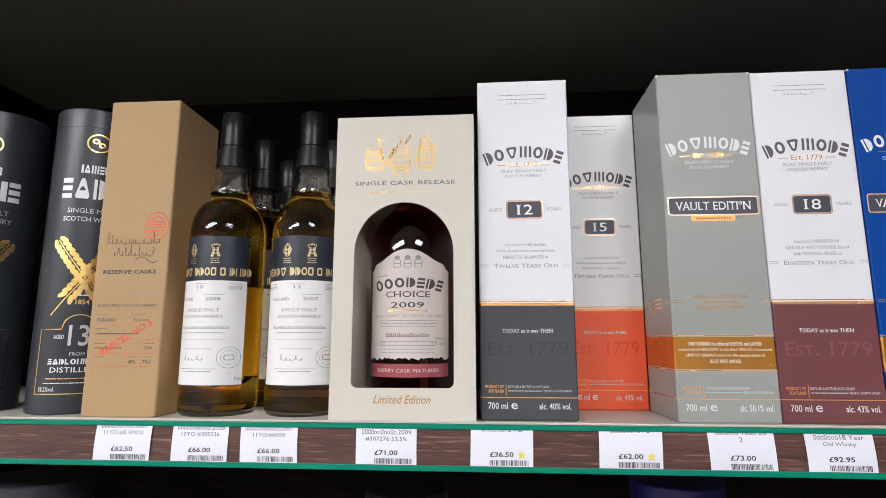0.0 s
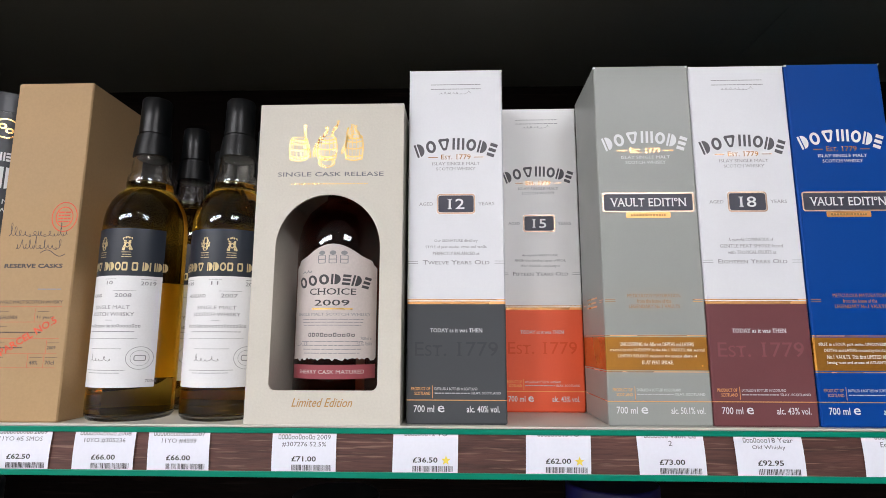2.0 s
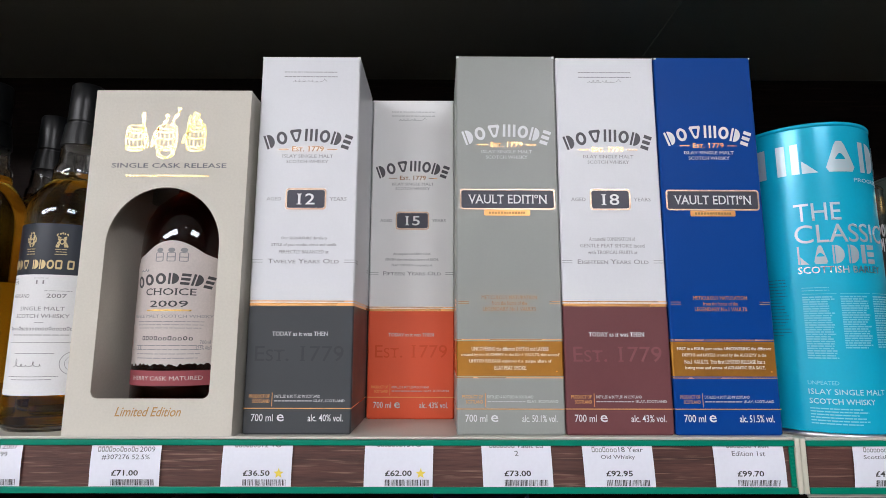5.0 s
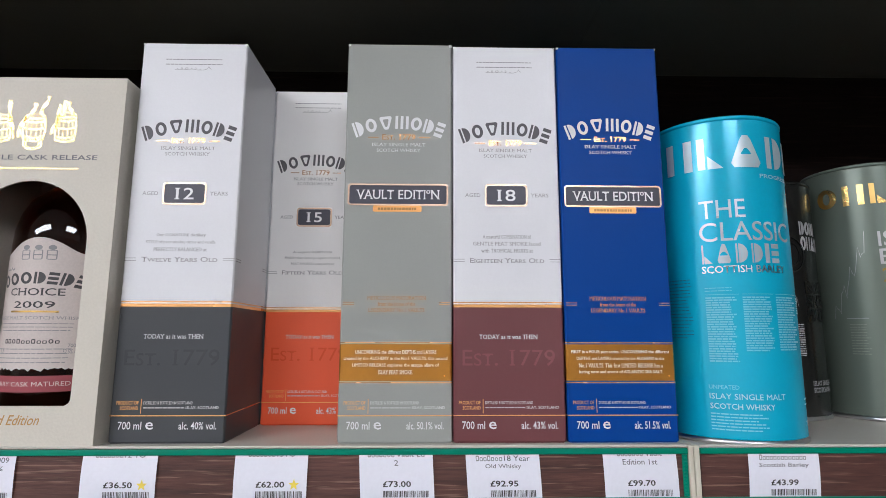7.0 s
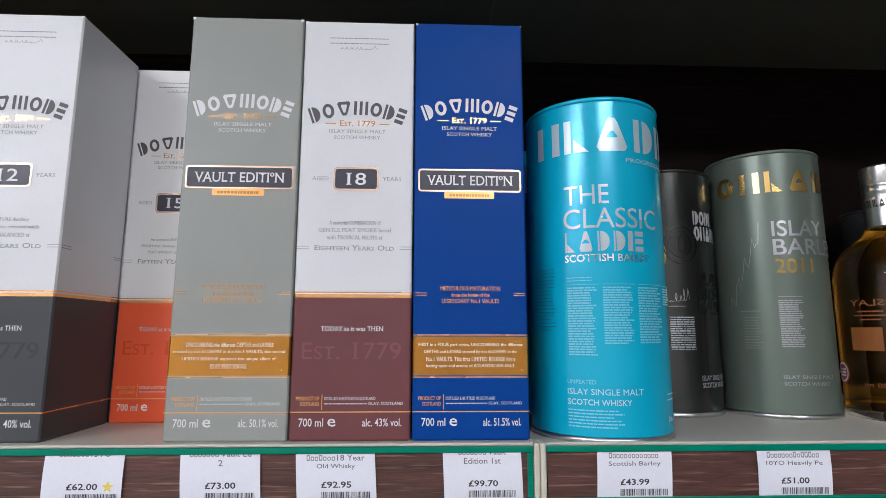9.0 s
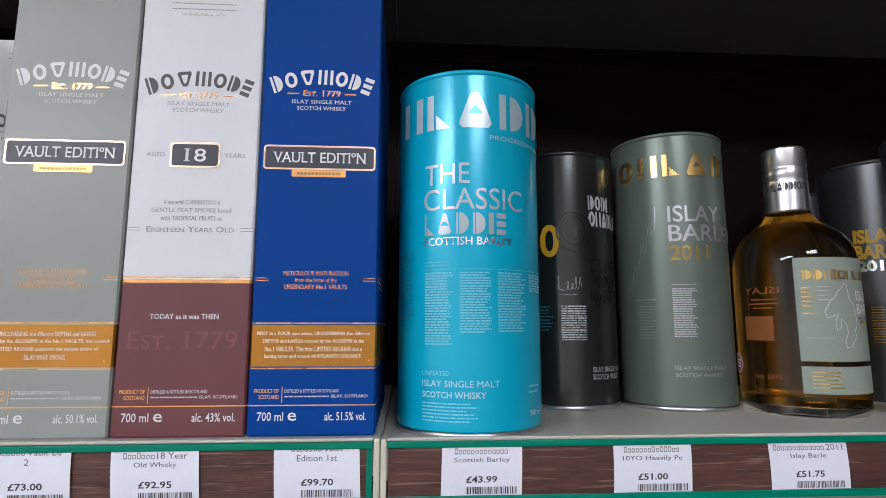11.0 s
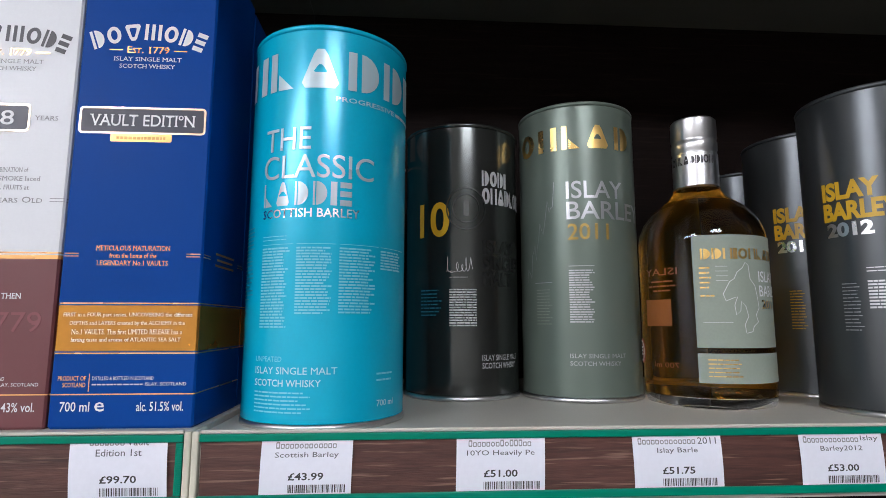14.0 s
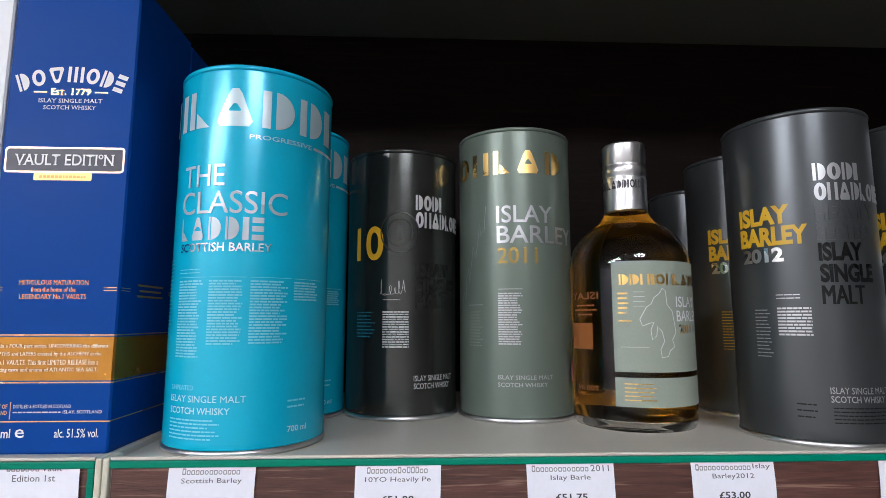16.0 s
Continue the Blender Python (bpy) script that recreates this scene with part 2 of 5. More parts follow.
# ---- printing: flat shapes in (u, v), laid on a face or round a drum ----
def flat(y, lift=0.00025):
    return lambda u, v, h: (u, y - lift - h, v)


def drum(r, lift=0.00035, mid=0.0, grow=1.0, rise=0.0):
    """u runs along the arc, in metres from the middle angle (degrees); heights are stretched by grow and lifted by rise."""
    return lambda u, v, h: ((r + lift + h) * math.sin(u / r + radians(mid)), -(r + lift + h) * math.cos(u / r + radians(mid)), v * grow + rise)


def lay(name, bm, surf, mat, parent, label="", curved=False):
    if curved:
        for _ in range(3):
            long = [e for e in bm.edges if abs(e.verts[0].co.x - e.verts[1].co.x) > 0.004]
            if not long:
                break
            bmesh.ops.subdivide_edges(bm, edges=long, cuts=1)
            bmesh.ops.triangulate(bm, faces=[f for f in bm.faces if len(f.verts) > 4])
    for v in bm.verts:
        v.co = surf(*v.co)
    me = bpy.data.meshes.new(name)
    bm.to_mesh(me)
    bm.free()
    return link(name, me, mat, parent, label)


def quad(bm, u0, u1, v0, v1, h=0.0):
    bm.faces.new([bm.verts.new(p) for p in ((u0, v0, h), (u1, v0, h), (u1, v1, h), (u0, v1, h))])


def add_serifs(bm):
    """Slab serifs on the short flat ends of stems, as on the cartons' lettering."""
    ends = []
    for e in bm.edges:
        p, q = e.verts[0].co, e.verts[1].co
        faces = [f for f in e.link_faces if abs(f.normal.z) > 0.9]
        if len(faces) != 1 or abs(p.y - q.y) > 0.004 or not 0.02 < abs(p.x - q.x) < 0.2 or min(p.z, q.z) < max(v.co.z for v in faces[0].verts) - 0.001:
            continue
        up = sum(v.co.y for v in faces[0].verts) / len(faces[0].verts) > p.y
        ends.append((min(p.x, q.x), max(p.x, q.x), p.y, 1 if up else -1, p.z + 0.0006))
    for x0, x1, y, d, z in ends:
        x0, x1, y1 = x0 - 0.055, x1 + 0.055, y + d * 0.05
        bm.faces.new([bm.verts.new(p) for p in ((x0, y, z), (x1, y, z), (x1, y1, z), (x0, y1, z))])


def text_mesh(words, u0, u1, v0, v1, depth=0.0, shear=0.0, bold=0.008, serif=False, caps=False):
    """caps: lower-case letters are set as small capitals."""
    cu = bpy.data.curves.new("t", "FONT")
    cu.body, cu.resolution_u, cu.shear = words, 5 if v1 - v0 > 0.007 else 2, shear
    cu.extrude = 0.02 if depth else 0.0
    cu.offset = 0.0 if "M" in words else bold
    if caps:
        cu.small_caps_scale = 0.76
        for f in cu.body_format:
            f.use_small_caps = True
    ob = bpy.data.objects.new("t", cu)
    me = bpy.data.meshes.new_from_object(ob)
    bm = bmesh.new()
    bm.from_mesh(me)
    bpy.data.objects.remove(ob)
    bpy.data.curves.remove(cu)
    bpy.data.meshes.remove(me)
    if serif:
        bm.normal_update()
        add_serifs(bm)
    if bold > 0.03 and "M" in words:
        twin = bmesh.ops.duplicate(bm, geom=bm.verts[:] + bm.edges[:] + bm.faces[:])["geom"]
        for v in twin:
            if isinstance(v, bmesh.types.BMVert):
                v.co += Vector((0.07, 0.0, 0.0006))
    xs, ys = [v.co.x for v in bm.verts], [v.co.y for v in bm.verts]
    a, b, c, d = min(xs), max(xs), min(ys), max(ys)
    for v in bm.verts:
        raised = v.co.z > 0.01
        h = (depth if raised else 0.0) + (0.00006 if v.co.z - (0.02 if raised else 0.0) > 0.0003 else 0.0)
        v.co = (u0 + (v.co.x - a) / (b - a) * (u1 - u0), v0 + (v.co.y - c) / (d - c) * (v1 - v0), h)
    return bm


def word(words, u0, u1, v0, v1, surf, mat, parent, curved=False, depth=0.0, shear=0.0, name="lettering", bold=0.008, serif=False, caps=False):
    return lay(name, text_mesh(words, u0, u1, v0, v1, depth, shear, bold, serif, caps), surf, mat, parent, "", curved)


def block_mesh(kind, a, b, v0, v1, stroke, depth):
    """A plain shape: r slotted rectangle, o ring, d bar and half disc, t wedge narrow at the top, v wedge narrow at the bottom,
    i upright bar, h two bars, m three bars, e three level bars, l bar and small triangle."""
    bm = bmesh.new()
    w, h = b - a, v1 - v0
    q = min(stroke, 0.3) * w
    panes = {"i": [(a, b, v0, v1)], "h": [(a, a + q, v0, v1), (b - q, b, v0, v1)],
             "m": [(a + k * (w - q * 0.75) / 2, a + k * (w - q * 0.75) / 2 + q * 0.75, v0, v1) for k in range(3)],
             "e": [(a, b, v0 + k * h * 0.38, v0 + k * h * 0.38 + h * 0.24) for k in range(3)],
             "l": [(a, a + q, v0, v1)], "d": [(a, a + q * 0.85, v0, v1)]}.get(kind)
    if panes:
        for p in panes:
            quad(bm, *p, depth)
        if kind == "l":
            bm.faces.new([bm.verts.new(p) for p in ((a + q * 1.3, v0, depth), (b, v0, depth), (a + q * 1.3, v0 + h * 0.42, depth))])
        if kind == "d":
            bow = [(a + q * 1.35 + (w - q * 1.35) * math.cos(radians(15 * i - 90)), (v0 + v1) / 2 + h / 2 * math.sin(radians(15 * i - 90)), depth) for i in range(13)]
            bm.faces.new([bm.verts.new(p) for p in bow])
        return bm
    n = 20
    mid, cv = (a + b) / 2, (v0 + v1) / 2
    out, inn = [], []
    for i in range(n):
        t = 2 * math.pi * i / n
        c, d = math.cos(t), math.sin(t)
        k = 1.0 if kind == "o" else 1 / max(abs(c), abs(d))
        x, y = c * k, d * k
        taper = {"t": 0.62 - 0.38 * y, "v": 0.66 + 0.34 * y}.get(kind, 1.0)
        high = 0.2 if kind == "t" else 0.58
        out.append(bm.verts.new((mid + w / 2 * x * taper, cv + h / 2 * y, depth)))
        inn.append(bm.verts.new((mid + w / 2 * x * taper * (1 - 2 * stroke), cv + h / 2 * y * high, depth)))
    for i in range(n):
        j = (i + 1) % n
        bm.faces.new((out[i], out[j], inn[j], inn[i]))
    return bm


def mark(shapes, u0, u1, v0, v1, surf, mat, parent, curved=False, name="name_block", arc=0.0, depth=0.0, wide=0.88, seed=0, stroke=0.33):
    """A name drawn as a row of plain slotted shapes along an arc, not lettered. Large shapes are parts, tiny ones joined."""
    if isinstance(shapes, int):
        rnd = random.Random(seed)
        shapes = "".join(rnd.choice("rdhetdlorem") for _ in range(shapes))
    if v1 - v0 < 0.0048:
        shapes = "".join("r" if c in "dehlmtv" else c for c in shapes)
    share = [{"v": 1.4, "o": 1.12, "t": 1.2, "i": 0.45, "m": 1.35, "l": 0.85, "e": 0.85, " ": 0.5}.get(c, 1.0) for c in shapes]
    mid, half = (u0 + u1) / 2, (u1 - u0) / 2
    tall = random.Random(len(shapes))
    joined, at = [], u0
    for c, q in zip(shapes, share):
        step = (u1 - u0) * q / sum(share)
        a, b = at + step * (1 - wide) / 2, at + step * (1 + wide) / 2
        at += step
        if c == " ":
            continue
        if v1 - v0 < 0.0048:
            high = 1.0 if not joined else tall.choice((0.7, 0.7, 0.72, 1.0))
            bm = block_mesh(c, a + step * 0.06, b - step * 0.06, v0, v0 + (v1 - v0) * high, 0.24, depth)
        else:
            bm = block_mesh(c, a, b, v0, v1, stroke, depth)
        if arc:
            f = ((a + b) / 2 - mid) / half
            bmesh.ops.scale(bm, verts=bm.verts[:], vec=(1, 1 + 0.18 * f * f, 1), space=Matrix.Translation((0, -v0, 0)))
            bmesh.ops.rotate(bm, verts=bm.verts[:], cent=((a + b) / 2, v0, 0), matrix=Matrix.Rotation(-math.atan(1.7 * arc * f / half), 3, "Z"))
            bmesh.ops.translate(bm, verts=bm.verts[:], vec=(0, -arc * f * f, 0))
        joined.append(bm)
    if v1 - v0 < 0.0048:
        ob = lay(name, merge(joined), surf, mat, parent, "", curved)
        ob["kind"] = "stuff"
        return ob
    for bm in joined:
        lay(name, bm, surf, mat, parent, "", curved)


def bars_mesh(u0, u1, v0, v1, lines, seed=1, fill=0.42, justify=True, centre=False, word_len=(0.002, 0.0065)):
    rnd = random.Random(seed)
    bm = bmesh.new()
    pitch = (v1 - v0) / lines
    for i in range(lines):
        top = v1 - i * pitch
        right = u1 if justify else u1 - rnd.random() * 0.25 * (u1 - u0)
        left = u0
        if centre:
            cut = rnd.random() * 0.18 * (u1 - u0)
            left, right = u0 + cut, u1 - cut
        u = left
        while u < right - 1e-5:
            w = min(rnd.uniform(*word_len), right - u)
            quad(bm, u, u + w, top - pitch * (0.5 + fill * 0.36), top - pitch * (0.5 - fill * 0.36))
            u += w + 0.0005
    return bm


def bars(u0, u1, v0, v1, lines, surf, mat, parent, curved=False, name="small_print", **k):
    ob = lay(name, bars_mesh(u0, u1, v0, v1, lines, **k), surf, mat, parent, "", curved)
    ob["kind"] = "stuff"
    return ob


def prose(lines, widths, v_top, pitch, cap, surf, mat, parent, shear=0.0, u_mid=0.0, name="small_print", bold=0.004):
    """Centred lines of serif print; widths in metres."""
    for i, (t, w) in enumerate(zip(lines, widths)):
        z = v_top - i * pitch
        word(t, u_mid - w / 2, u_mid + w / 2, z - cap, z, surf, mat, parent, shear=shear, name=name, bold=bold, serif=True)


def rounded_mesh(u0, u1, v0, v1, r, h=0.0, n=5, hole=None):
    def outline(a, b, c, d, q):
        pts = []
        for cx, cy, s in ((b - q, d - q, 0), (a + q, d - q, 90), (a + q, c + q, 180), (b - q, c + q, 270)):
            for i in range(n + 1):
                t = radians(s + 90 * i / n)
                pts.append((cx + q * math.cos(t), cy + q * math.sin(t)))
        return pts
    bm = bmesh.new()
    out = [bm.verts.new((*p, h)) for p in outline(u0, u1, v0, v1, r)]
    if hole is None:
        bm.faces.new(out)
        return bm
    inn = [bm.verts.new((*p, h)) for p in outline(u0 + hole, u1 - hole, v0 + hole, v1 - hole, max(r - hole, 0.0003))]
    for i in range(len(out)):
        j = (i + 1) % len(out)
        bm.faces.new((out[i], out[j], inn[j], inn[i]))
    return bm


def disc_mesh(u, v, ru, rv, hole=0.0, n=28, h=0.0):
    bm = bmesh.new()
    out = [bm.verts.new((u + ru * math.cos(2 * math.pi * i / n), v + rv * math.sin(2 * math.pi * i / n), h)) for i in range(n)]
    if not hole:
        bm.faces.new(out)
        return bm
    inn = [bm.verts.new((u + ru * hole * math.cos(2 * math.pi * i / n), v + rv * hole * math.sin(2 * math.pi * i / n), h)) for i in range(n)]
    for i in range(n):
        j = (i + 1) % n
        bm.faces.new((out[i], out[j], inn[j], inn[i]))
    return bm


def stroke_mesh(pts, w, h=0.0):
    """A drawn line of constant width through points (u, v)."""
    bm = bmesh.new()
    prev = None
    for i, (u, v) in enumerate(pts):
        a, b = pts[max(i - 1, 0)], pts[min(i + 1, len(pts) - 1)]
        d = Vector((b[0] - a[0], b[1] - a[1])).normalized()
        l, r = bm.verts.new((u - d.y * w / 2, v + d.x * w / 2, h)), bm.verts.new((u + d.y * w / 2, v - d.x * w / 2, h))
        if prev:
            bm.faces.new((prev[0], prev[1], r, l))
        prev = (l, r)
    return bm


def scribble(u0, u1, v, h, w, surf, mat, parent, curved=False, seed=1, loops=7, name="signature"):
    """Handwriting that cannot be read: a running line of uneven loops."""
    rnd = random.Random(seed)
    pts, at = [], u0
    steps = [rnd.uniform(0.4, 1.6) for _ in range(loops)]
    for q in steps:
        width = (u1 - u0) * q / sum(steps)
        tall = h * rnd.choice((0.28, 0.34, 0.4, 0.7, 1.0))
        dip = -0.25 * h if rnd.random() < 0.2 else 0.0
        curl = rnd.uniform(0.1, 0.5) * width
        for i in range(8):
            t = i / 8
            pts.append((at + width * t + curl * math.sin(2 * math.pi * t), v - h * 0.35 + dip * math.sin(math.pi * t) + tall * (0.5 - 0.5 * math.cos(2 * math.pi * t))))
        at += width
    return lay(name, stroke_mesh(pts, w), surf, mat, parent, "", curved)


def merge(bms):
    out = bmesh.new()
    for b in bms:
        me = bpy.data.meshes.new("m")
        b.to_mesh(me)
        b.free()
        out.from_mesh(me)
        bpy.data.meshes.remove(me)
    return out


# ---- setting ----
def slab(name, x0, x1, y0, y1, z0, z1, mat):
    return tagged(part(name, box_mesh(x0, x1, y0, y1, z0, z1), mat), kind="structure")


# Unseen room; the east wall is set far off to cut bounce light.
slab("floor", -3.6, 8.6, -3.6, 1.1, -0.1, 0.0, FLOOR_MAT)
slab("ceiling", -3.6, 8.6, -3.6, 1.1, 2.72, 2.82, CEIL_PAINT)
slab("wall_north", -3.5, 8.5, 0.91, 1.05, 0.0, 2.72, WALL_PAINT)
slab("wall_south", -3.5, 8.5, -3.55, -3.4, 0.0, 2.72, WALL_PAINT)
slab("wall_west", -3.6, -3.45, -3.4, 0.91, 0.0, 2.72, WALL_PAINT)
slab("wall_east", 8.45, 8.6, -3.4, 0.91, 0.0, 2.72, WALL_PAINT)


def ceiling_light(x, y, w, d):
    e = thing("ceiling_light", x, y, 2.72, "wide white ceiling light panel with bright diffuser", "ceiling light", "ceiling light panels")
    p, q = w / 2, d / 2
    bm = bmesh.new()
    for a, b, c, f in ((-p, p, -q, -q + 0.02), (-p, p, q - 0.02, q), (-p, -p + 0.02, -q + 0.02, q - 0.02), (p - 0.02, p, -q + 0.02, q - 0.02)):
        add_box(bm, a, b, c, f, -0.03, 0.0)
    part("frame", bm, LAMP_FRAME, e)
    part("diffuser", box_mesh(-p + 0.021, p - 0.021, -q + 0.021, q - 0.021, -0.022, -0.004), LAMP, e, "glowing white diffuser")


def downlight(x, y):
    e = thing("downlight", x, y, 2.72, "small round white downlight in the ceiling", "ceiling light")
    part("housing", lathe([(0.062, 0.0), (0.066, -0.004), (0.066, -0.03), (0.058, -0.034), (0.056, -0.012)], 40), LAMP_FRAME, e, "white ring housing", smooth=40)
    part("lens", lathe([(0.054, -0.014), (0.054, -0.020), (0.030, -0.026)], 40), LAMP, e, "glowing lens", smooth=40)


for panel in PANELS:
    ceiling_light(*panel)
for spot in SPOTS:
    downlight(*spot)


# ---- shelving ----
def shelf_board(name, x0, x1, top, label, lip=0.001):
    e = thing(name, (x0 + x1) / 2, FRONT, top, label, "shelf", "shop shelves")
    a, b = (x0 - x1) / 2, (x1 - x0) / 2
    depth = BACK - FRONT - 0.002
    part("board", box_mesh(a, b, 0.0026, depth, -0.024, 0.0, 0.0012), SHELF_PAINT, e)
    part("front_lip", box_mesh(a + 0.0045, b - 0.0045, -0.0004, 0.0023, lip - 0.0021, lip, 0.0005), SHELF_PAINT, e, "cream raised front edge")
    # Thin sheet added below the board to carry the painted shade.
    part("underside", box_mesh(a + 0.0001, b - 0.0001, 0.018, depth - 0.002, -0.0262, -0.0242), UNDERSIDE, e, "underside of the board, its shade put into the grey")
    part("front_rail", box_mesh(a + 0.006, b - 0.006, 0.0045, 0.0065, -0.042, -0.0245), SHELF_PAINT, e)
    for s, q in (("end_flange", a), ("end_flange", b - 0.0042)):
        part(s, box_mesh(q, q + 0.0042, -0.0012, 0.016, lip - 0.0430, lip - 0.0006, 0.0011), FLANGE, e, "cream painted metal flange")
    part("wood_insert", box_mesh(a + 0.0052, b - 0.0052, 0.0009, 0.0023, lip - 0.0410, lip - 0.0032), WALNUT, e, "dark walnut-effect insert strip")
    part("top_strip", box_mesh(a + 0.0045, b - 0.0045, -0.0013, 0.0006, lip - 0.0068, lip - 0.0024, 0.0006), GREEN, e, "green plastic edge strip")
    part("bottom_strip", box_mesh(a + 0.0045, b - 0.0045, -0.0013, 0.0006, lip - 0.0427, lip - 0.0378, 0.0006), GREEN, e, "green plastic edge strip")
    bm = bmesh.new()
    add_box(bm, b - 0.0088, b - 0.0048, -0.0002, 0.0007, lip - 0.0374, lip - 0.0073)
    for i in range(29):
        z = lip - 0.0368 + i * 0.001
        add_box(bm, b - 0.0082, b - 0.0052, -0.0005, -0.0002, z, z + 0.0005)
    part("strip_end", bm, GREEN, e, "ridged green plastic end piece")
    return e


LEFT0, RIGHT1 = -0.7600, 1.6445
for lab, z in (("shelf of cream metal with green edge strips and walnut insert", SHELF), ("upper shelf of cream metal above the bottles", UNDER + 0.024), ("lower shelf of cream metal under the bottles", 0.93)):
    shelf_board("shelf", LEFT0, JOINT - 0.0002, z, lab)
    low = SHELF - SHELF2 if z == SHELF else 0.0
    shelf_board("shelf", JOINT + 0.0002, RIGHT1, z - low, lab, 0.001 + low)
for k, (a, b) in enumerate(((LEFT0, JOINT - 0.0005), (JOINT + 0.0005, RIGHT1))):
    tagged(part("back_panel", box_mesh(a, b, BACK, BACK + 0.018, 0.1, 2.2), BACKING), "dark walnut-effect back panel behind the shelves, with shade in its colour", "panel", "back panels")
    tagged(part("plinth", box_mesh(a, b, FRONT + 0.03, BACK + 0.018, 0.0, 0.1, 0.003), BACKING), "dark walnut-effect plinth under the shelving", "plinth", "plinths")
for x in (LEFT0 - 0.019, RIGHT1 + 0.001):
    tagged(part("side_panel", box_mesh(x, x + 0.018, FRONT, BACK + 0.018, 0.0, 2.2, 0.002), BACKING), "dark walnut-effect side panel of the shelving", "panel", "side panels")


# ---- cartons ----
def carton(x0, x1, y, height, scale, upper, lower, ink, foil, kind, age="", words=(), abv="", emboss=None, label="", prose_lines=(), front=True, turn=0.0, depth=0.087):
    """kind: 'aged' (two colours, age plate) or 'vault' (one colour, title plate and bronze band)."""
    w = x1 - x0
    e = thing("whisky_carton", (x0 + x1) / 2, y + depth / 2, SHELF, label, "carton", "tall whisky cartons", turn=turn)
    s, yf = scale, -depth / 2
    if kind == "aged":
        zs = [0.0, 0.0015, 0.105 * s, 0.1075 * s, 0.1085 * s, 0.1095 * s, height]
        mats = [0, 0, 1, 2, 1, 2]
        rings = [square(w - 0.002, depth - 0.002, zs[0])] + [square(w, depth, z) for z in zs[1:]]
        slots = [lower, COPPER, upper]
    else:
        zs = [0.0, 0.0015, 0.0455 * s, 0.0463 * s, 0.0472 * s, 0.0758 * s, 0.0767 * s, 0.0775 * s, height]
        mats = [0, 0, 1, 0, 2, 0, 1, 0]
        rings = [square(w - 0.002, depth - 0.002, zs[0])] + [square(w, depth, z) for z in zs[1:]]
        slots = [lower, COPPER, BRONZE]
    part("body", loft(rings, mats), slots, e)
    part("top_flap", box_mesh(-w / 2 + 0.0012, w / 2 - 0.0012, yf + 0.0014, -yf - 0.001, height, height + 0.0012, 0.0004), upper, e)
    if not front:
        return e
    rnd = random.Random(int(x0 * 1e4))
    for a in (-1, 1):
        q = rnd.uniform(0.0012, 0.0026)
        part("worn_corner", box_mesh(a * (w / 2 - q / 2) - q / 2, a * (w / 2 - q / 2) + q / 2, yf - 0.0001, yf + q, height - q * 0.7, height + 0.0006, 0.0003), PAPER, e, "scuffed white corner")
    rule_z, rule_mat = ((0.1420, 0.1440), PALE_INK) if kind == "aged" else ((0.1068, 0.1086), COPPER)
    for a in (-1, 1):
        for q in rule_z:
            for y0, y1 in ((yf + 0.002, yf + 0.014), (-yf - 0.014, -yf - 0.002)):
                part("side_rule", box_mesh(a * w / 2 - 0.0002, a * w / 2 + 0.0002, y0, y1, q * s, q * s + 0.0005), rule_mat, e)
        for q in range(3 if kind == "vault" else 0):
            part("side_print", box_mesh(a * w / 2 - 0.0002, a * w / 2 + 0.0002, yf + 0.024 + 0.003 * (q % 2), -yf - 0.024 - 0.003 * (q % 2), (rule_z[0] - 0.0035 + 0.004 * q) * s, (rule_z[0] - 0.0020 + 0.004 * q) * s), COPPER, e)
    F = flat(yf)
    h = w / 2
    k = h / 0.0445
    u = lambda q: q * k
    v = lambda q: q * s
    shift = 0.0 if kind == "vault" else -0.004
    part("lower_line", box_mesh(-h, h, yf - 0.0002, yf + 0.0001, v(0.0205), v(0.0212)), COPPER, e, "thin copper foil line")
    for a in (-1, 1):
        part("side_line", box_mesh(a * h - 0.0002, a * h + 0.0002, yf, -yf, v(0.0205), v(0.0212)), COPPER, e)
    mark("dovmode", u(-0.0365), u(0.0360), v(0.2547 + shift), v(0.2662 + shift), F, ink, e, arc=v(0.0086), stroke=0.27, wide=0.9)
    word("Est. 1779", u(-0.0140), u(0.0140), v(0.2452 + shift), v(0.2500 + shift), F, foil, e, serif=True, caps=True)
    for a in (-1, 1):
        lay("rule", merge([rounded_mesh(u(a * 0.0215 - 0.0045), u(a * 0.0215 + 0.0045), v(0.2469 + shift), v(0.2476 + shift), 0.0002)]), F, foil, e)
    word("ISLAY SINGLE MALT", u(-0.0225), u(0.0225), v(0.2395 + shift), v(0.2424 + shift), F, ink if kind == "vault" else PALE_INK, e, bold=0.0, serif=True)
    word("SCOTCH WHISKY", u(-0.0185), u(0.0185), v(0.2345 + shift), v(0.2374 + shift), F, ink if kind == "vault" else PALE_INK, e, bold=0.0, serif=True)
    low = WHITE_INK
    word("PRODUCT OF", u(-0.040), u(-0.023), v(0.0292), v(0.0320), F, COPPER, e)
    word("SCOTLAND", u(-0.037), u(-0.023), v(0.0252), v(0.0280), F, COPPER, e)
    lay("divider", rounded_mesh(u(-0.0212), u(-0.0207), v(0.0225), v(0.0335), 0.0001), F, COPPER, e)
    word("DISTILLED & BOTTLED IN SCOTLAND", u(-0.0192), u(0.0185), v(0.0294), v(0.0317), F, WHITE_INK, e, bold=0.0, name="address_print")
    bars(u(-0.0192), u(0.0120), v(0.0254), v(0.0282), 1, F, SATIN, e, seed=9, fill=0.42, name="address_print", word_len=(0.0016, 0.0042))
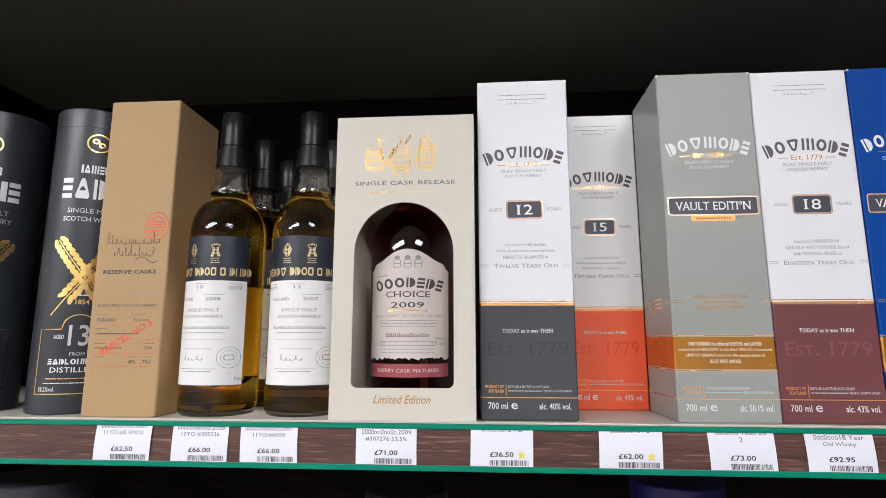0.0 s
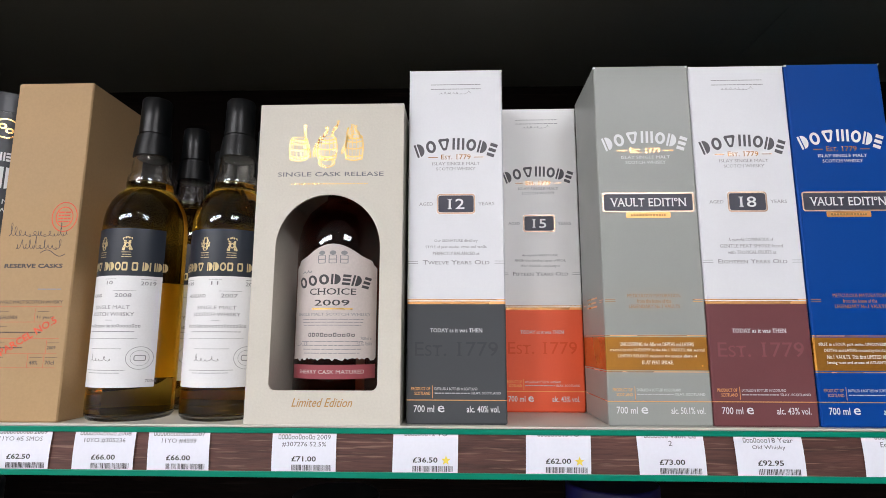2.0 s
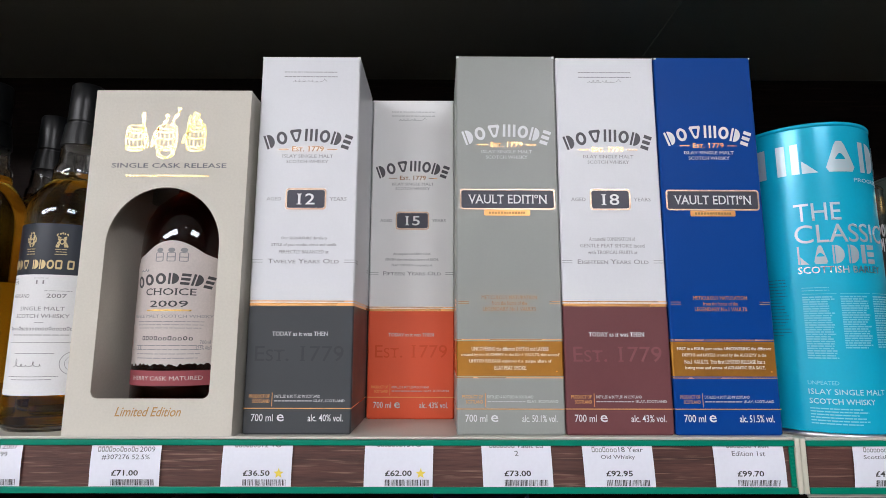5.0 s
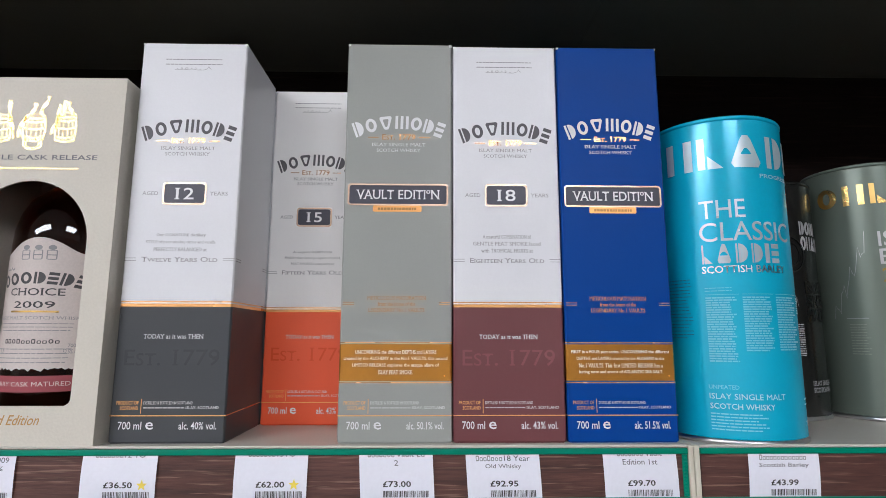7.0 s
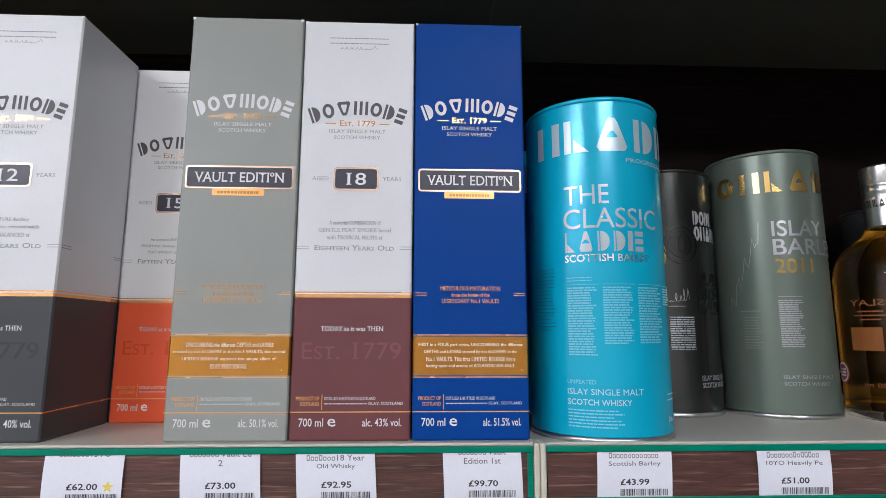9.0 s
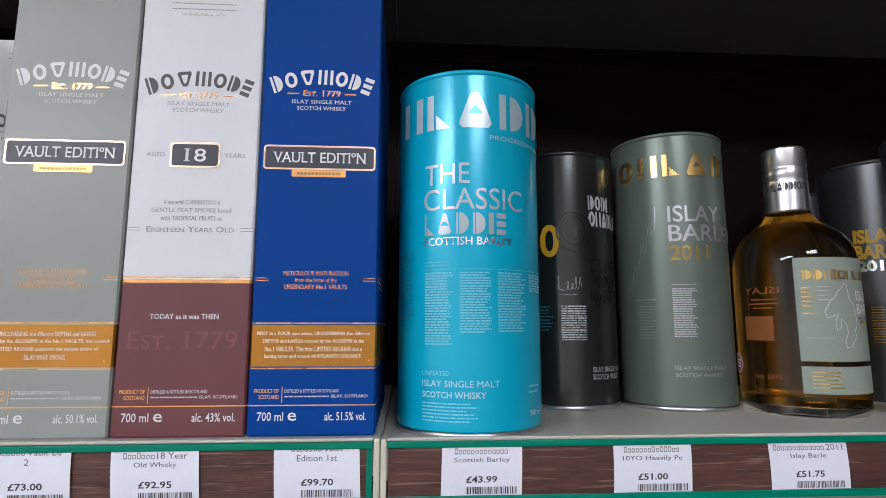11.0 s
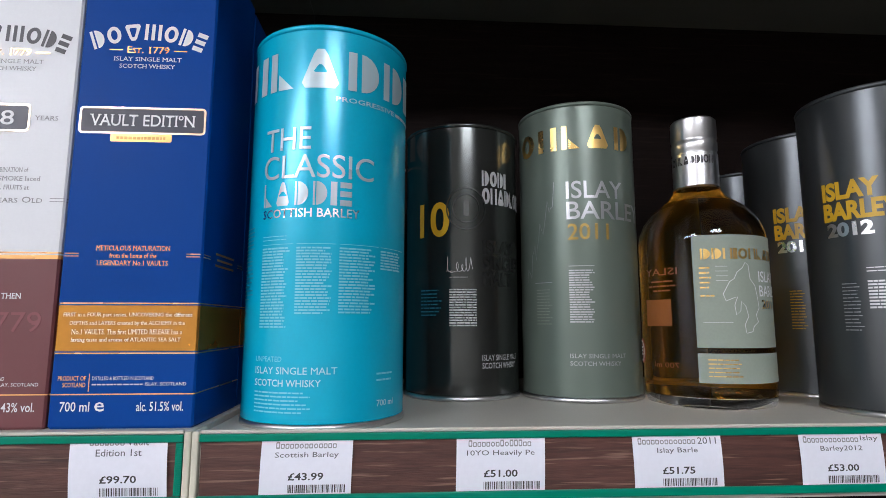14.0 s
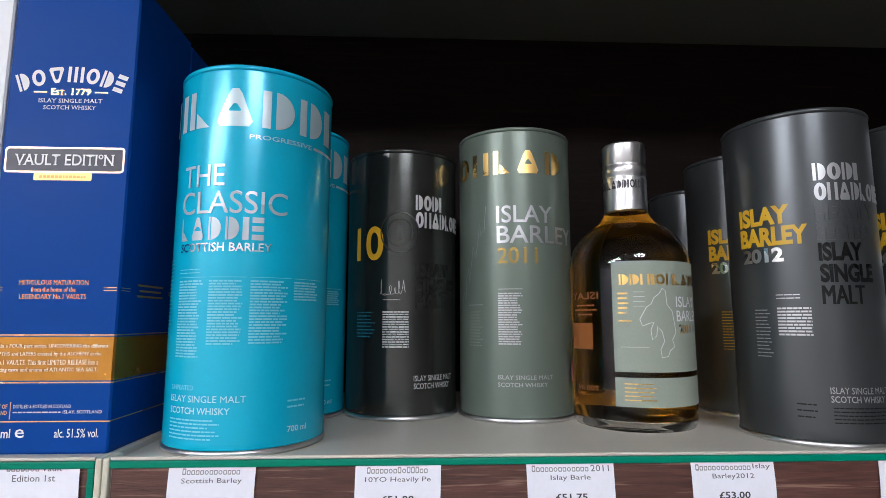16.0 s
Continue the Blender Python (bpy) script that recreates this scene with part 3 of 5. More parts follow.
    word("ISLAY, SCOTLAND", u(0.0135), u(0.0390), v(0.0256), v(0.0280), F, WHITE_INK, e, bold=0.0, name="address_print")
    word("700 ml", u(-0.0375), u(-0.0195), v(0.0105), v(0.0165), F, low, e)
    word("e", u(-0.0165), u(-0.0105), v(0.0105), v(0.0162), F, low, e, name="estimated_sign")
    word(abv, u(0.009), u(0.038), v(0.0105), v(0.0162), F, low, e)
    if kind == "aged":
        bars(u(-0.024), u(0.024), v(0.3095), v(0.3185), 2, F, PALE_INK, e, seed=3, fill=0.22, word_len=(0.0012, 0.004))
        scribble(u(-0.016), u(0.017), v(0.3085), v(0.005), 0.0003, F, PALE_INK, e, seed=4)
        lay("age_plate_border", rounded_mesh(u(-0.0178), u(0.0178), v(0.1885), v(0.2075), 0.003, 0.0002, hole=0.0013), F, ROSE_FOIL, e)
        plate = lay("age_plate", rounded_mesh(u(-0.0164), u(0.0164), v(0.1900), v(0.2060), 0.002, 0.0001), F, DARK_PLATE, e)
        word(age, u(-0.0078), u(0.0078), v(0.1930), v(0.2028), flat(yf, 0.0006), WHITE_INK, plate, name="age_number", serif=True)
        word("AGED", u(-0.0345), u(-0.0215), v(0.1965), v(0.1997), F, PALE_INK, e, bold=0.0, serif=True)
        word("YEARS", u(0.0205), u(0.0355), v(0.1965), v(0.1997), F, PALE_INK, e, bold=0.0, serif=True)
        prose(prose_lines, [u(q) for q in (0.040, 0.056, 0.043)], v(0.1645), v(0.0058), v(0.0031), F, PALE_INK, e)
        word(words, u(-0.0305), u(0.0305), v(0.1412), v(0.1452), F, PALE_INK, e, bold=0.004, serif=True, caps=True)
        for a in (-1, 1):
            for q in (0.1420, 0.1440):
                lay("rule", rounded_mesh(u(a * 0.0395 - 0.0045), u(a * 0.0395 + 0.0045), v(q), v(q + 0.0004), 0.0001), F, PALE_INK, e)
        word("TODAY as it was THEN", u(-0.0235), u(0.0235), v(0.0798), v(0.0834), F, WHITE_INK, e, serif=True)
        word("Est. 1779", u(-0.0370), u(0.0370), v(0.0590), v(0.0715), F, emboss, e, depth=0.00015, name="embossed_year", serif=True, caps=True, bold=0.0)
    else:
        lay("title_plate_border", rounded_mesh(u(-0.0415), u(0.0415), v(0.1885), v(0.2070), 0.0028, 0.0002, hole=0.0013), F, ROSE_FOIL, e)
        plate = lay("title_plate", rounded_mesh(u(-0.0402), u(0.0402), v(0.1898), v(0.2057), 0.002, 0.0001), F, DARK_PLATE, e)
        word("VAULT EDITI\u00ba N".replace(" N", "N"), u(-0.0345), u(0.0345), v(0.1938), v(0.2018), flat(yf, 0.0006), WHITE_INK, plate, name="title_lettering", serif=True)
        lay("title_tab", rounded_mesh(u(-0.0205), u(0.0195), v(0.1832), v(0.1884), 0.001, 0.0001), F, foil, e)
        bars(u(-0.0165), u(0.0155), v(0.1842), v(0.1872), 1, flat(yf, 0.0005), BRONZE_INK, e, seed=5, fill=0.9, name="tab_print", word_len=(0.0012, 0.0024))
        prose(("METICULOUS MATURATION", "from the home of the", "LEGENDARY No.1 VAULTS"), [u(q) for q in (0.047, 0.030, 0.045)], v(0.1140), v(0.0048), v(0.0032), F, COPPER, e)
        for a in (-1, 1):
            for q in (0.1068, 0.1086):
                lay("rule", rounded_mesh(u(a * 0.0385 - 0.0045), u(a * 0.0385 + 0.0045), v(q), v(q + 0.0005), 0.0001), F, COPPER, e)
        prose(prose_lines, [u(0.0021 + 0.00148 * len(q)) for q in prose_lines], v(0.0712), v(0.0052), v(0.0032), F, PAPER, e, name="band_print")
    return e


B = 0.521
carton(-0.0055, 0.0835, B + 0.003, 0.3305, 1.0, WHITE, BLACK_CARD, SLATE_INK, COPPER, "aged", "12", "Twelve Years Old", "alc. 40% vol.", EMBOSS_GREY,
       "tall white and charcoal whisky carton aged 12 years", ("Our SIGNATURE distillery", "STYLE of peat smoke, citrus and vanilla", "PERFECTLY BALANCED at"))
carton(-0.004, 0.0838, B + 0.0925, 0.329, 1.0, WHITE, BLACK_CARD, SLATE_INK, COPPER, "aged", "12", "Twelve Years Old", "alc. 40% vol.", EMBOSS_GREY,
       "tall white and charcoal whisky carton standing behind another", front=False)
carton(0.0848, 0.1706, 0.6095, 0.327, 0.995, GREYWHITE, ORANGE, SLATE_INK, COPPER, "aged", "15", "Fifteen Years Old", "alc. 43% vol.", EMBOSS_ORANGE,
       "white and orange whisky carton aged 15 years, set back", ("An exquisite SHERRY CASK", "FINISH that develops layers of RICH,", "PEAT SMOKED complexity at"), depth=0.086)
carton(0.1705, 0.2595, B + 0.001, 0.3308, 1.0, GREY, GREY, WHITE_INK, COPPER, "vault", abv="alc. 50.1% vol.",
       label="tall grey whisky carton with bronze band and title plate",
       prose_lines=("UNCOVERING the different DEPTHS and LAYERS", "created by the ALCHEMY in the No.1 VAULTS, this second", "LIMITED RELEASE explores the unique allure of", "ISLAY PEAT SMOKE."))
carton(0.2605, 0.3492, B + 0.002, 0.3300, 1.0, WHITE, PLUM, SLATE_INK, COPPER, "aged", "18", "Eighteen Years Old", "alc. 43% vol.", EMBOSS_PLUM,
       "tall white and plum whisky carton aged 18 years", ("A masterful COMBINATION of", "GENTLE PEAT SMOKE laced", "with TROPICAL FRUITS at"))
carton(0.3506, 0.4380, B + 0.002, 0.3306, 1.0, BLUE, BLUE, WHITE_INK, COPPER, "vault", abv="alc. 51.5% vol.",
       label="tall royal blue whisky carton with bronze band",
       prose_lines=("FIRST in a FOUR part series, UNCOVERING the different", "DEPTHS and LAYERS created by the ALCHEMY in the", "No.1 VAULTS. This first LIMITED RELEASE has a", "lasting taste and aroma of ATLANTIC SEA SALT."))
carton(0.3500, 0.4374, B + 0.092, 0.329, 1.0, BLUE, BLUE, WHITE_INK, COPPER, "vault", abv="alc. 51.5% vol.",
       label="tall royal blue whisky carton standing behind another", front=False)


# ---- kraft carton ----
def kraft_carton():
    w, d, h = 0.0755, 0.084, 0.321
    e = thing("kraft_carton", -0.3535, 0.520 + d / 2, SHELF, "plain brown kraft whisky carton with red stamp", "carton")
    part("body", loft([square(w - 0.002, d - 0.002, 0), square(w, d, 0.0015), square(w, d, h)]), KRAFT, e)
    part("top_flap", box_mesh(-w / 2 + 0.0012, w / 2 - 0.0012, -d / 2 + 0.0014, d / 2 - 0.001, h, h + 0.0012, 0.0004), KRAFT, e)
    F = flat(-d / 2)
    lay("stamp_ring", disc_mesh(0.0235, 0.187, 0.0125, 0.0145, 0.93), F, RED_INK, e, "faint red stamp")
    lay("stamp_ring", disc_mesh(0.0235, 0.187, 0.0085, 0.0100, 0.90), F, RED_INK, e)
    bars(0.0175, 0.0295, 0.181, 0.193, 4, F, RED_INK, e, seed=2, fill=0.6, name="stamp_print")
    scribble(-0.028, 0.029, 0.1735, 0.013, 0.0005, F, INK, e, seed=5, loops=15, name="script_mark")
    scribble(-0.020, 0.024, 0.161, 0.013, 0.0005, F, INK, e, seed=8, loops=12, name="script_mark")
    lay("flourish", stroke_mesh([(0.004 + 0.024 * i / 12, 0.1525 + 0.003 * math.sin(i * 0.5)) for i in range(13)], 0.0007), F, INK, e)
    word("RESERVE CASKS", -0.0285, 0.0270, 0.1385, 0.1425, F, INK, e, bold=0.03)
    bars(0.006, 0.028, 0.1170, 0.1205, 1, F, PALE_INK, e, seed=3)
    word("SINGLE MALT SCOTCH WHISKY", -0.031, 0.031, 0.1055, 0.1085, F, INK, e)
    for q in (0.1025, 0.0885, 0.0735, 0.0600, 0.0475):
        lay("form_rule", rounded_mesh(-0.031, 0.031, q, q + 0.0003, 0.0001), F, RED_INK, e)
    for uu, q in ((0.006, 0.0885), (0.020, 0.0600), (0.004, 0.0475), (0.019, 0.0475)):
        lay("form_rule", rounded_mesh(uu, uu + 0.0003, q, q + 0.0125, 0.0001), F, RED_INK, e)
    word("HIGHLANDS", -0.030, -0.010, 0.0912, 0.0945, F, INK, e, serif=True)
    for a, q in ((-0.030, 0.0975), (0.0085, 0.0975), (-0.030, 0.0835), (-0.030, 0.0690), (0.021, 0.0690), (-0.030, 0.0560), (0.006, 0.0560), (0.0205, 0.0560)):
        bars(a, a + 0.011, q, q + 0.0018, 1, F, INK, e, seed=int(q * 1e4), fill=0.35, name="form_print", word_len=(0.001, 0.002))
    word("11 years", 0.0085, 0.024, 0.0910, 0.0945, F, INK, e)
    bars(-0.030, 0.014, 0.0775, 0.0810, 1, F, INK, e, seed=5, fill=0.45, word_len=(0.001, 0.0022))
    bars(-0.030, -0.002, 0.0640, 0.0670, 1, F, INK, e, seed=6, fill=0.45, word_len=(0.001, 0.0022))
    word("2009", 0.021, 0.029, 0.0640, 0.0670, F, INK, e)
    word("48%", 0.006, 0.014, 0.0505, 0.0540, F, INK, e)
    word("70cl", 0.0205, 0.029, 0.0505, 0.0540, F, INK, e)
    bm = text_mesh("PARCEL NO.5", -0.029, 0.029, -0.0034, 0.0034, 0.0, 0.0, 0.02)
    bmesh.ops.rotate(bm, verts=bm.verts[:], cent=(0, 0, 0), matrix=Matrix.Rotation(radians(32), 3, "Z"))
    bmesh.ops.translate(bm, verts=bm.verts[:], vec=(0.002, 0.076, 0))
    lay("stamp_lettering", bm, flat(-d / 2, 0.0004), RED_INK, e, "red slanted stamp")


kraft_carton()


# ---- black tubes ----
def black_tube(x, y, turn, label):
    r, h = 0.042, 0.322
    e = thing("black_tube", x, y, SHELF, label, "tube", "black whisky tubes")
    part("body", lathe([(r - 0.0012, 0), (r, 0.0012), (r, 0.300), (r - 0.0004, 0.3002), (r - 0.0004, 0.3008), (r, 0.301), (r, h - 0.0015), (r - 0.0015, h)], 72), BLACK_TUBE, e, smooth=35)
    S = drum(r, mid=turn)
    lay("emblem_ring", disc_mesh(0.0, 0.283, 0.0115, 0.0105, 0.86), S, GOLD, e, "gold foil ring", True)
    lay("emblem", merge([disc_mesh(-0.003, 0.285, 0.0035, 0.003, 0.5), disc_mesh(0.003, 0.281, 0.0035, 0.003, 0.5)]), S, GOLD, e, "", True)
    mark("itmer", -0.014, 0.013, 0.249, 0.258, S, WHITE_INK, e, True)
    mark("etdie", -0.032, 0.032, 0.221, 0.243, S, WHITE_INK, e, True, stroke=0.28, wide=0.84)
    word("SINGLE MALT", -0.023, 0.023, 0.2055, 0.2105, S, SATIN, e, True)
    word("SCOTCH WHISKY", -0.0265, 0.0265, 0.1965, 0.2015, S, SATIN, e, True)
    for a in (-1, 1):
        bms = [stroke_mesh([(a * (0.028 - 0.056 * i / 10), 0.098 + 0.078 * i / 10 + a * 0.0) for i in range(11)], 0.0011)]
        for i in range(12):
            t = 0.24 + i * 0.067
            uu, vv = a * (0.028 - 0.056 * t), 0.098 + 0.078 * t
            for b in (-1, 1):
                g = disc_mesh(0, 0, 0.0052, 0.0025, n=10)
                bmesh.ops.rotate(g, verts=g.verts[:], cent=(0, 0, 0), matrix=Matrix.Rotation(radians(90 + a * 36 + b * 28), 3, "Z"))
                bmesh.ops.translate(g, verts=g.verts[:], vec=(uu + b * 0.0038, vv + b * a * 0.0027, 0))
                bms.append(g)
        lay("barley_ear", merge(bms), S, GOLD, e, "gold foil barley ear", True)
    bars(-0.007, 0.007, 0.117, 0.121, 1, S, WHITE_INK, e, True, seed=2)
    word("1854", -0.006, 0.006, 0.1095, 0.1145, S, GOLD, e, True)
    pts = [(-0.037, 0.020), (-0.037, 0.084), (-0.016, 0.084)] + [(-0.015 * math.cos(math.pi * i / 12), 0.086 + 0.013 * math.sin(math.pi * i / 12)) for i in range(13)] + [(0.016, 0.084), (0.037, 0.084), (0.037, 0.020)]
    lay("label_border", stroke_mesh(pts, 0.0009), S, GOLD, e, "thin gold border line", True)
    lay("label_border", stroke_mesh([(-0.037 + 0.074 * i / 12, 0.020) for i in range(13)], 0.0009), S, GOLD, e, "", True)
    word("13", -0.009, 0.009, 0.0675, 0.0885, S, SATIN, e, True, name="age_number")
    word("AGED", -0.0225, -0.0125, 0.0745, 0.0785, S, WHITE_INK, e, True)
    word("YEARS", 0.0120, 0.0245, 0.0745, 0.0785, S, WHITE_INK, e, True)
    word("FROM", -0.0065, 0.0065, 0.0575, 0.0610, S, SATIN, e, True)
    mark(10, -0.0255, 0.0255, 0.0490, 0.0545, S, WHITE_INK, e, True, seed=4)
    word("DISTILLERY", -0.0225, 0.0225, 0.0410, 0.0462, S, WHITE_INK, e, True)
    bars(-0.0260, 0.0260, 0.0335, 0.0365, 1, S, COPPER, e, True, seed=5)
    bars(-0.0280, 0.0280, 0.0290, 0.0320, 1, S, WHITE_INK, e, True, seed=6)
    word("58.2%vol.", -0.0325, -0.0165, 0.0225, 0.0268, S, WHITE_INK, e, True)
    word("70cl", 0.0245, 0.0330, 0.0225, 0.0268, S, WHITE_INK, e, True)


black_tube(-0.4395, 0.572, 36, "black card whisky tube with crossed gold barley ears")
black_tube(-0.5510, 0.565, 28, "black card whisky tube with gold foil at the shelf end")


# ---- bottles with navy and white labels ----
def curved_patch(r, a0, a1, v0, v1, lift=0.0003):
    bm = bmesh.new()
    n = 28
    prev = None
    for i in range(n + 1):
        a = radians(a0 + (a1 - a0) * i / n)
        c = []
        for rr, v in ((r + lift * 0.3, v0), (r + lift, v0), (r + lift, v1), (r + lift * 0.3, v1)):
            c.append(bm.verts.new((rr * math.sin(a), -rr * math.cos(a), v)))
        if prev:
            for k in range(3):
                bm.faces.new((prev[k], c[k], c[k + 1], prev[k + 1]))
        prev = c
    return bm


TALL = [(0.030, 0.0), (0.0355, 0.0012), (0.038, 0.005), (0.038, 0.179), (0.0376, 0.188), (0.0360, 0.197), (0.0325, 0.2065), (0.0275, 0.2140), (0.0238, 0.2178), (0.0222, 0.2192), (0.0216, 0.2205), (0.0214, 0.2310), (0.0206, 0.2345), (0.0188, 0.2365), (0.0182, 0.2440), (0.0172, 0.254), (0.0162, 0.262), (0.0152, 0.268), (0.0150, 0.276)]


def cut(profile, z):
    for (r0, z0), (r1, z1) in zip(profile, profile[1:]):
        if z0 <= z <= z1 and z1 > z0:
            return (r0 + (r1 - r0) * (z - z0) / (z1 - z0), z)


def glass_bottle(e, profile, base, fill, liquid, n=64, foot=0.0):
    """The glass body full of whisky, its thick clear foot with a hollow under it, and the clear neck above the whisky."""
    hollow_foot = [(0.012, base * 0.6), (profile[0][0] - 0.006, base * 0.4)]
    if foot:
        r = cut(profile, foot)[0]
        body = [(0.010, foot + 0.0035), (r - 0.012, foot + 0.0025), (r - 0.003, foot + 0.0003)] + [cut(profile, foot + 0.0004)] + [p for p in profile if foot < p[1] < fill] + [cut(profile, fill)]
        glass = hollow_foot + [p for p in profile if p[1] < foot] + [cut(profile, foot), (r - 0.003, foot), (r - 0.012, foot + 0.0021), (0.010, foot + 0.0031)]
        part("foot", lathe(glass, n), GLASS, e, "thick clear glass foot", smooth=50).visible_shadow = False
    else:
        body = [(0.012, base), (profile[0][0] - 0.006, base * 0.7)] + [p for p in profile if p[1] < fill] + [cut(profile, fill)]
    neck = [cut(profile, fill)] + [p for p in profile if p[1] > fill]
    hollow = [(max(r - 0.0022, 0.001), z + (0.0005 if k == 0 else 0)) for k, (r, z) in enumerate(neck)]
    body_ob = part("filled_body", lathe(body, n), liquid, e, "glass body full of golden whisky", smooth=50)
    neck_ob = part("neck", lathe([(r, z + (0.0002 if k == 0 else 0)) for k, (r, z) in enumerate(neck)] + hollow[::-1], n), GLASS, e, "clear glass neck", smooth=50)
    for ob in (body_ob, neck_ob):
        ob.visible_shadow = False


def tall_bottle(x, y, turn, label, year="2008", age="10", code="", full=True):
    e = thing("whisky_bottle", x, y, SHELF, label, "bottle", "clear bottles with black capsules")
    glass_bottle(e, TALL, 0.0045, 0.2265, WHISKY, foot=0.007)
    cap = [(0.0176, 0.2545), (0.0185, 0.2550), (0.0182, 0.258), (0.0172, 0.267), (0.0160, 0.2765), (0.0140, 0.2772), (0.0140, 0.2785), (0.0150, 0.2795), (0.0146, 0.297), (0.0142, 0.3155), (0.0132, 0.317)]
    part("capsule", lathe(cap, 40), BLACK_PLASTIC, e, "black capsule", smooth=40)
    if not full:
        return e
    r = 0.0381
    navy = part("navy_label", curved_patch(r, turn - 63, turn + 62, 0.1310, 0.1755), NAVY_LABEL, e, "navy label with gold print", smooth=50)
    white = part("white_label", curved_patch(r, turn - 63, turn + 62, 0.0305, 0.1310), LABEL_PAPER, e, "white paper label", smooth=50)
    part("rear_label", curved_patch(r, turn + 140, turn + 220, 0.0350, 0.1300), LABEL_PAPER, e, "white rear label seen through the whisky", smooth=50)
    S = drum(r, lift=0.0005, mid=turn, rise=-0.0115)
    for a in (-0.016, 0.009):
        rnd = random.Random(7 if a < 0 else 12)
        crest = [disc_mesh(a, 0.1712, 0.0019, 0.0026, 0.6, n=14)]
        for k in range(30):
            t, q = rnd.uniform(-1, 1), rnd.random()
            wide_here = 0.0045 * (1 - t * t) ** 0.5 if a < 0 else 0.0026 + 0.0020 * abs(t)
            for side in (-1, 1):
                crest.append(disc_mesh(a + side * wide_here * (0.35 + 0.65 * q), 0.1722 + 0.0058 * t, rnd.uniform(0.0003, 0.0008), rnd.uniform(0.0004, 0.0010), n=7))
        for q in (-0.0016, 0, 0.0016):
            crest.append(disc_mesh(a + q, 0.1786 - abs(q) * 0.3, 0.0006, 0.0010, n=8))
        lay("gold_crest", merge(crest), S, CREST_GOLD, navy, "", True)
        bars(a - 0.005, a + 0.005, 0.1590, 0.1655, 3, S, CREST_GOLD, navy, True, seed=3, fill=0.35, centre=True)
    mark("deddv ddor r dhdd", -0.046, 0.046, 0.1472, 0.1552, S, CREST_GOLD, navy, True, stroke=0.24)
    S = drum(r, lift=0.0005, mid=turn, grow=0.897, rise=0.0031)
    bars(-0.040, -0.028, 0.1380, 0.1395, 1, S, PALE_INK, white, True)
    word(age, -0.0075, -0.0010, 0.1335, 0.1372, S, PALE_INK, white, True)
    bars(-0.010, 0.002, 0.1385, 0.1398, 1, S, PALE_INK, white, True)
    bars(0.023, 0.036, 0.1385, 0.1398, 1, S, PALE_INK, white, True)
    word("2019", 0.0230, 0.0360, 0.1330, 0.1370, S, PALE_INK, white, True)
    word(code or "305236", -0.040, -0.027, 0.1330, 0.1368, S, PALE_INK, white, True)
    word("HIGHLAND", -0.0330, -0.0120, 0.1205, 0.1240, S, PALE_INK, white, True)
    word(year, 0.0020, 0.0165, 0.1205, 0.1245, S, PALE_INK, white, True)
    bars(0.000, 0.020, 0.1265, 0.1278, 1, S, PALE_INK, white, True)
    word("SINGLE MALT", -0.0200, 0.0160, 0.1085, 0.1122, S, PALE_INK, white, True)
    word("SCOTCH WHISKY", -0.0240, 0.0200, 0.1015, 0.1052, S, PALE_INK, white, True)
    bars(-0.005, 0.002, 0.0965, 0.0980, 1, S, PALE_INK, white, True)
    mark(22, -0.0300, 0.0260, 0.0900, 0.0935, S, PALE_INK, white, True, seed=11)
    bars(-0.025, 0.021, 0.0845, 0.0870, 1, S, PALE_INK, white, True, seed=4)
    bars(-0.028, 0.024, 0.0780, 0.0798, 1, S, PALE_INK, white, True, seed=5, fill=0.3)
    bars(-0.020, 0.012, 0.0680, 0.0695, 1, S, PALE_INK, white, True, seed=6)
    scribble(-0.020, 0.004, 0.0590, 0.007, 0.0004, S, INK, white, True, seed=9, loops=5)
    for q in (0.0115, 0.0078):
        lay("stamp_ring", disc_mesh(0.0275, 0.0595, q, q, 0.962), S, PALE_INK, white, "", True)
    lay("stamp_barrel", rounded_mesh(0.0225, 0.0325, 0.0565, 0.0625, 0.002, hole=0.0008), S, PALE_INK, white, "", True)
    bars(-0.028, 0.019, 0.0435, 0.0490, 2, S, PALE_INK, white, True, seed=7, fill=0.3, centre=True)
    word("700ml", 0.0330, 0.0430, 0.0350, 0.0385, S, PALE_INK, white, True)
    return e


tall_bottle(-0.2712, 0.5555, -5, "clear bottle of pale gold whisky with navy and white label", "2008", "10")
tall_bottle(-0.1850, 0.561, 9, "clear bottle of pale gold whisky beside the cream window box", "2007", "11", "4599")
tall_bottle(-0.2700, 0.639, 0, "clear whisky bottle with black capsule in the second row")
tall_bottle(-0.2680, 0.718, 0, "clear whisky bottle with black capsule in the back row", full=False)
tall_bottle(-0.1840, 0.646, 0, "clear whisky bottle with black capsule behind the cream window box", full=False)


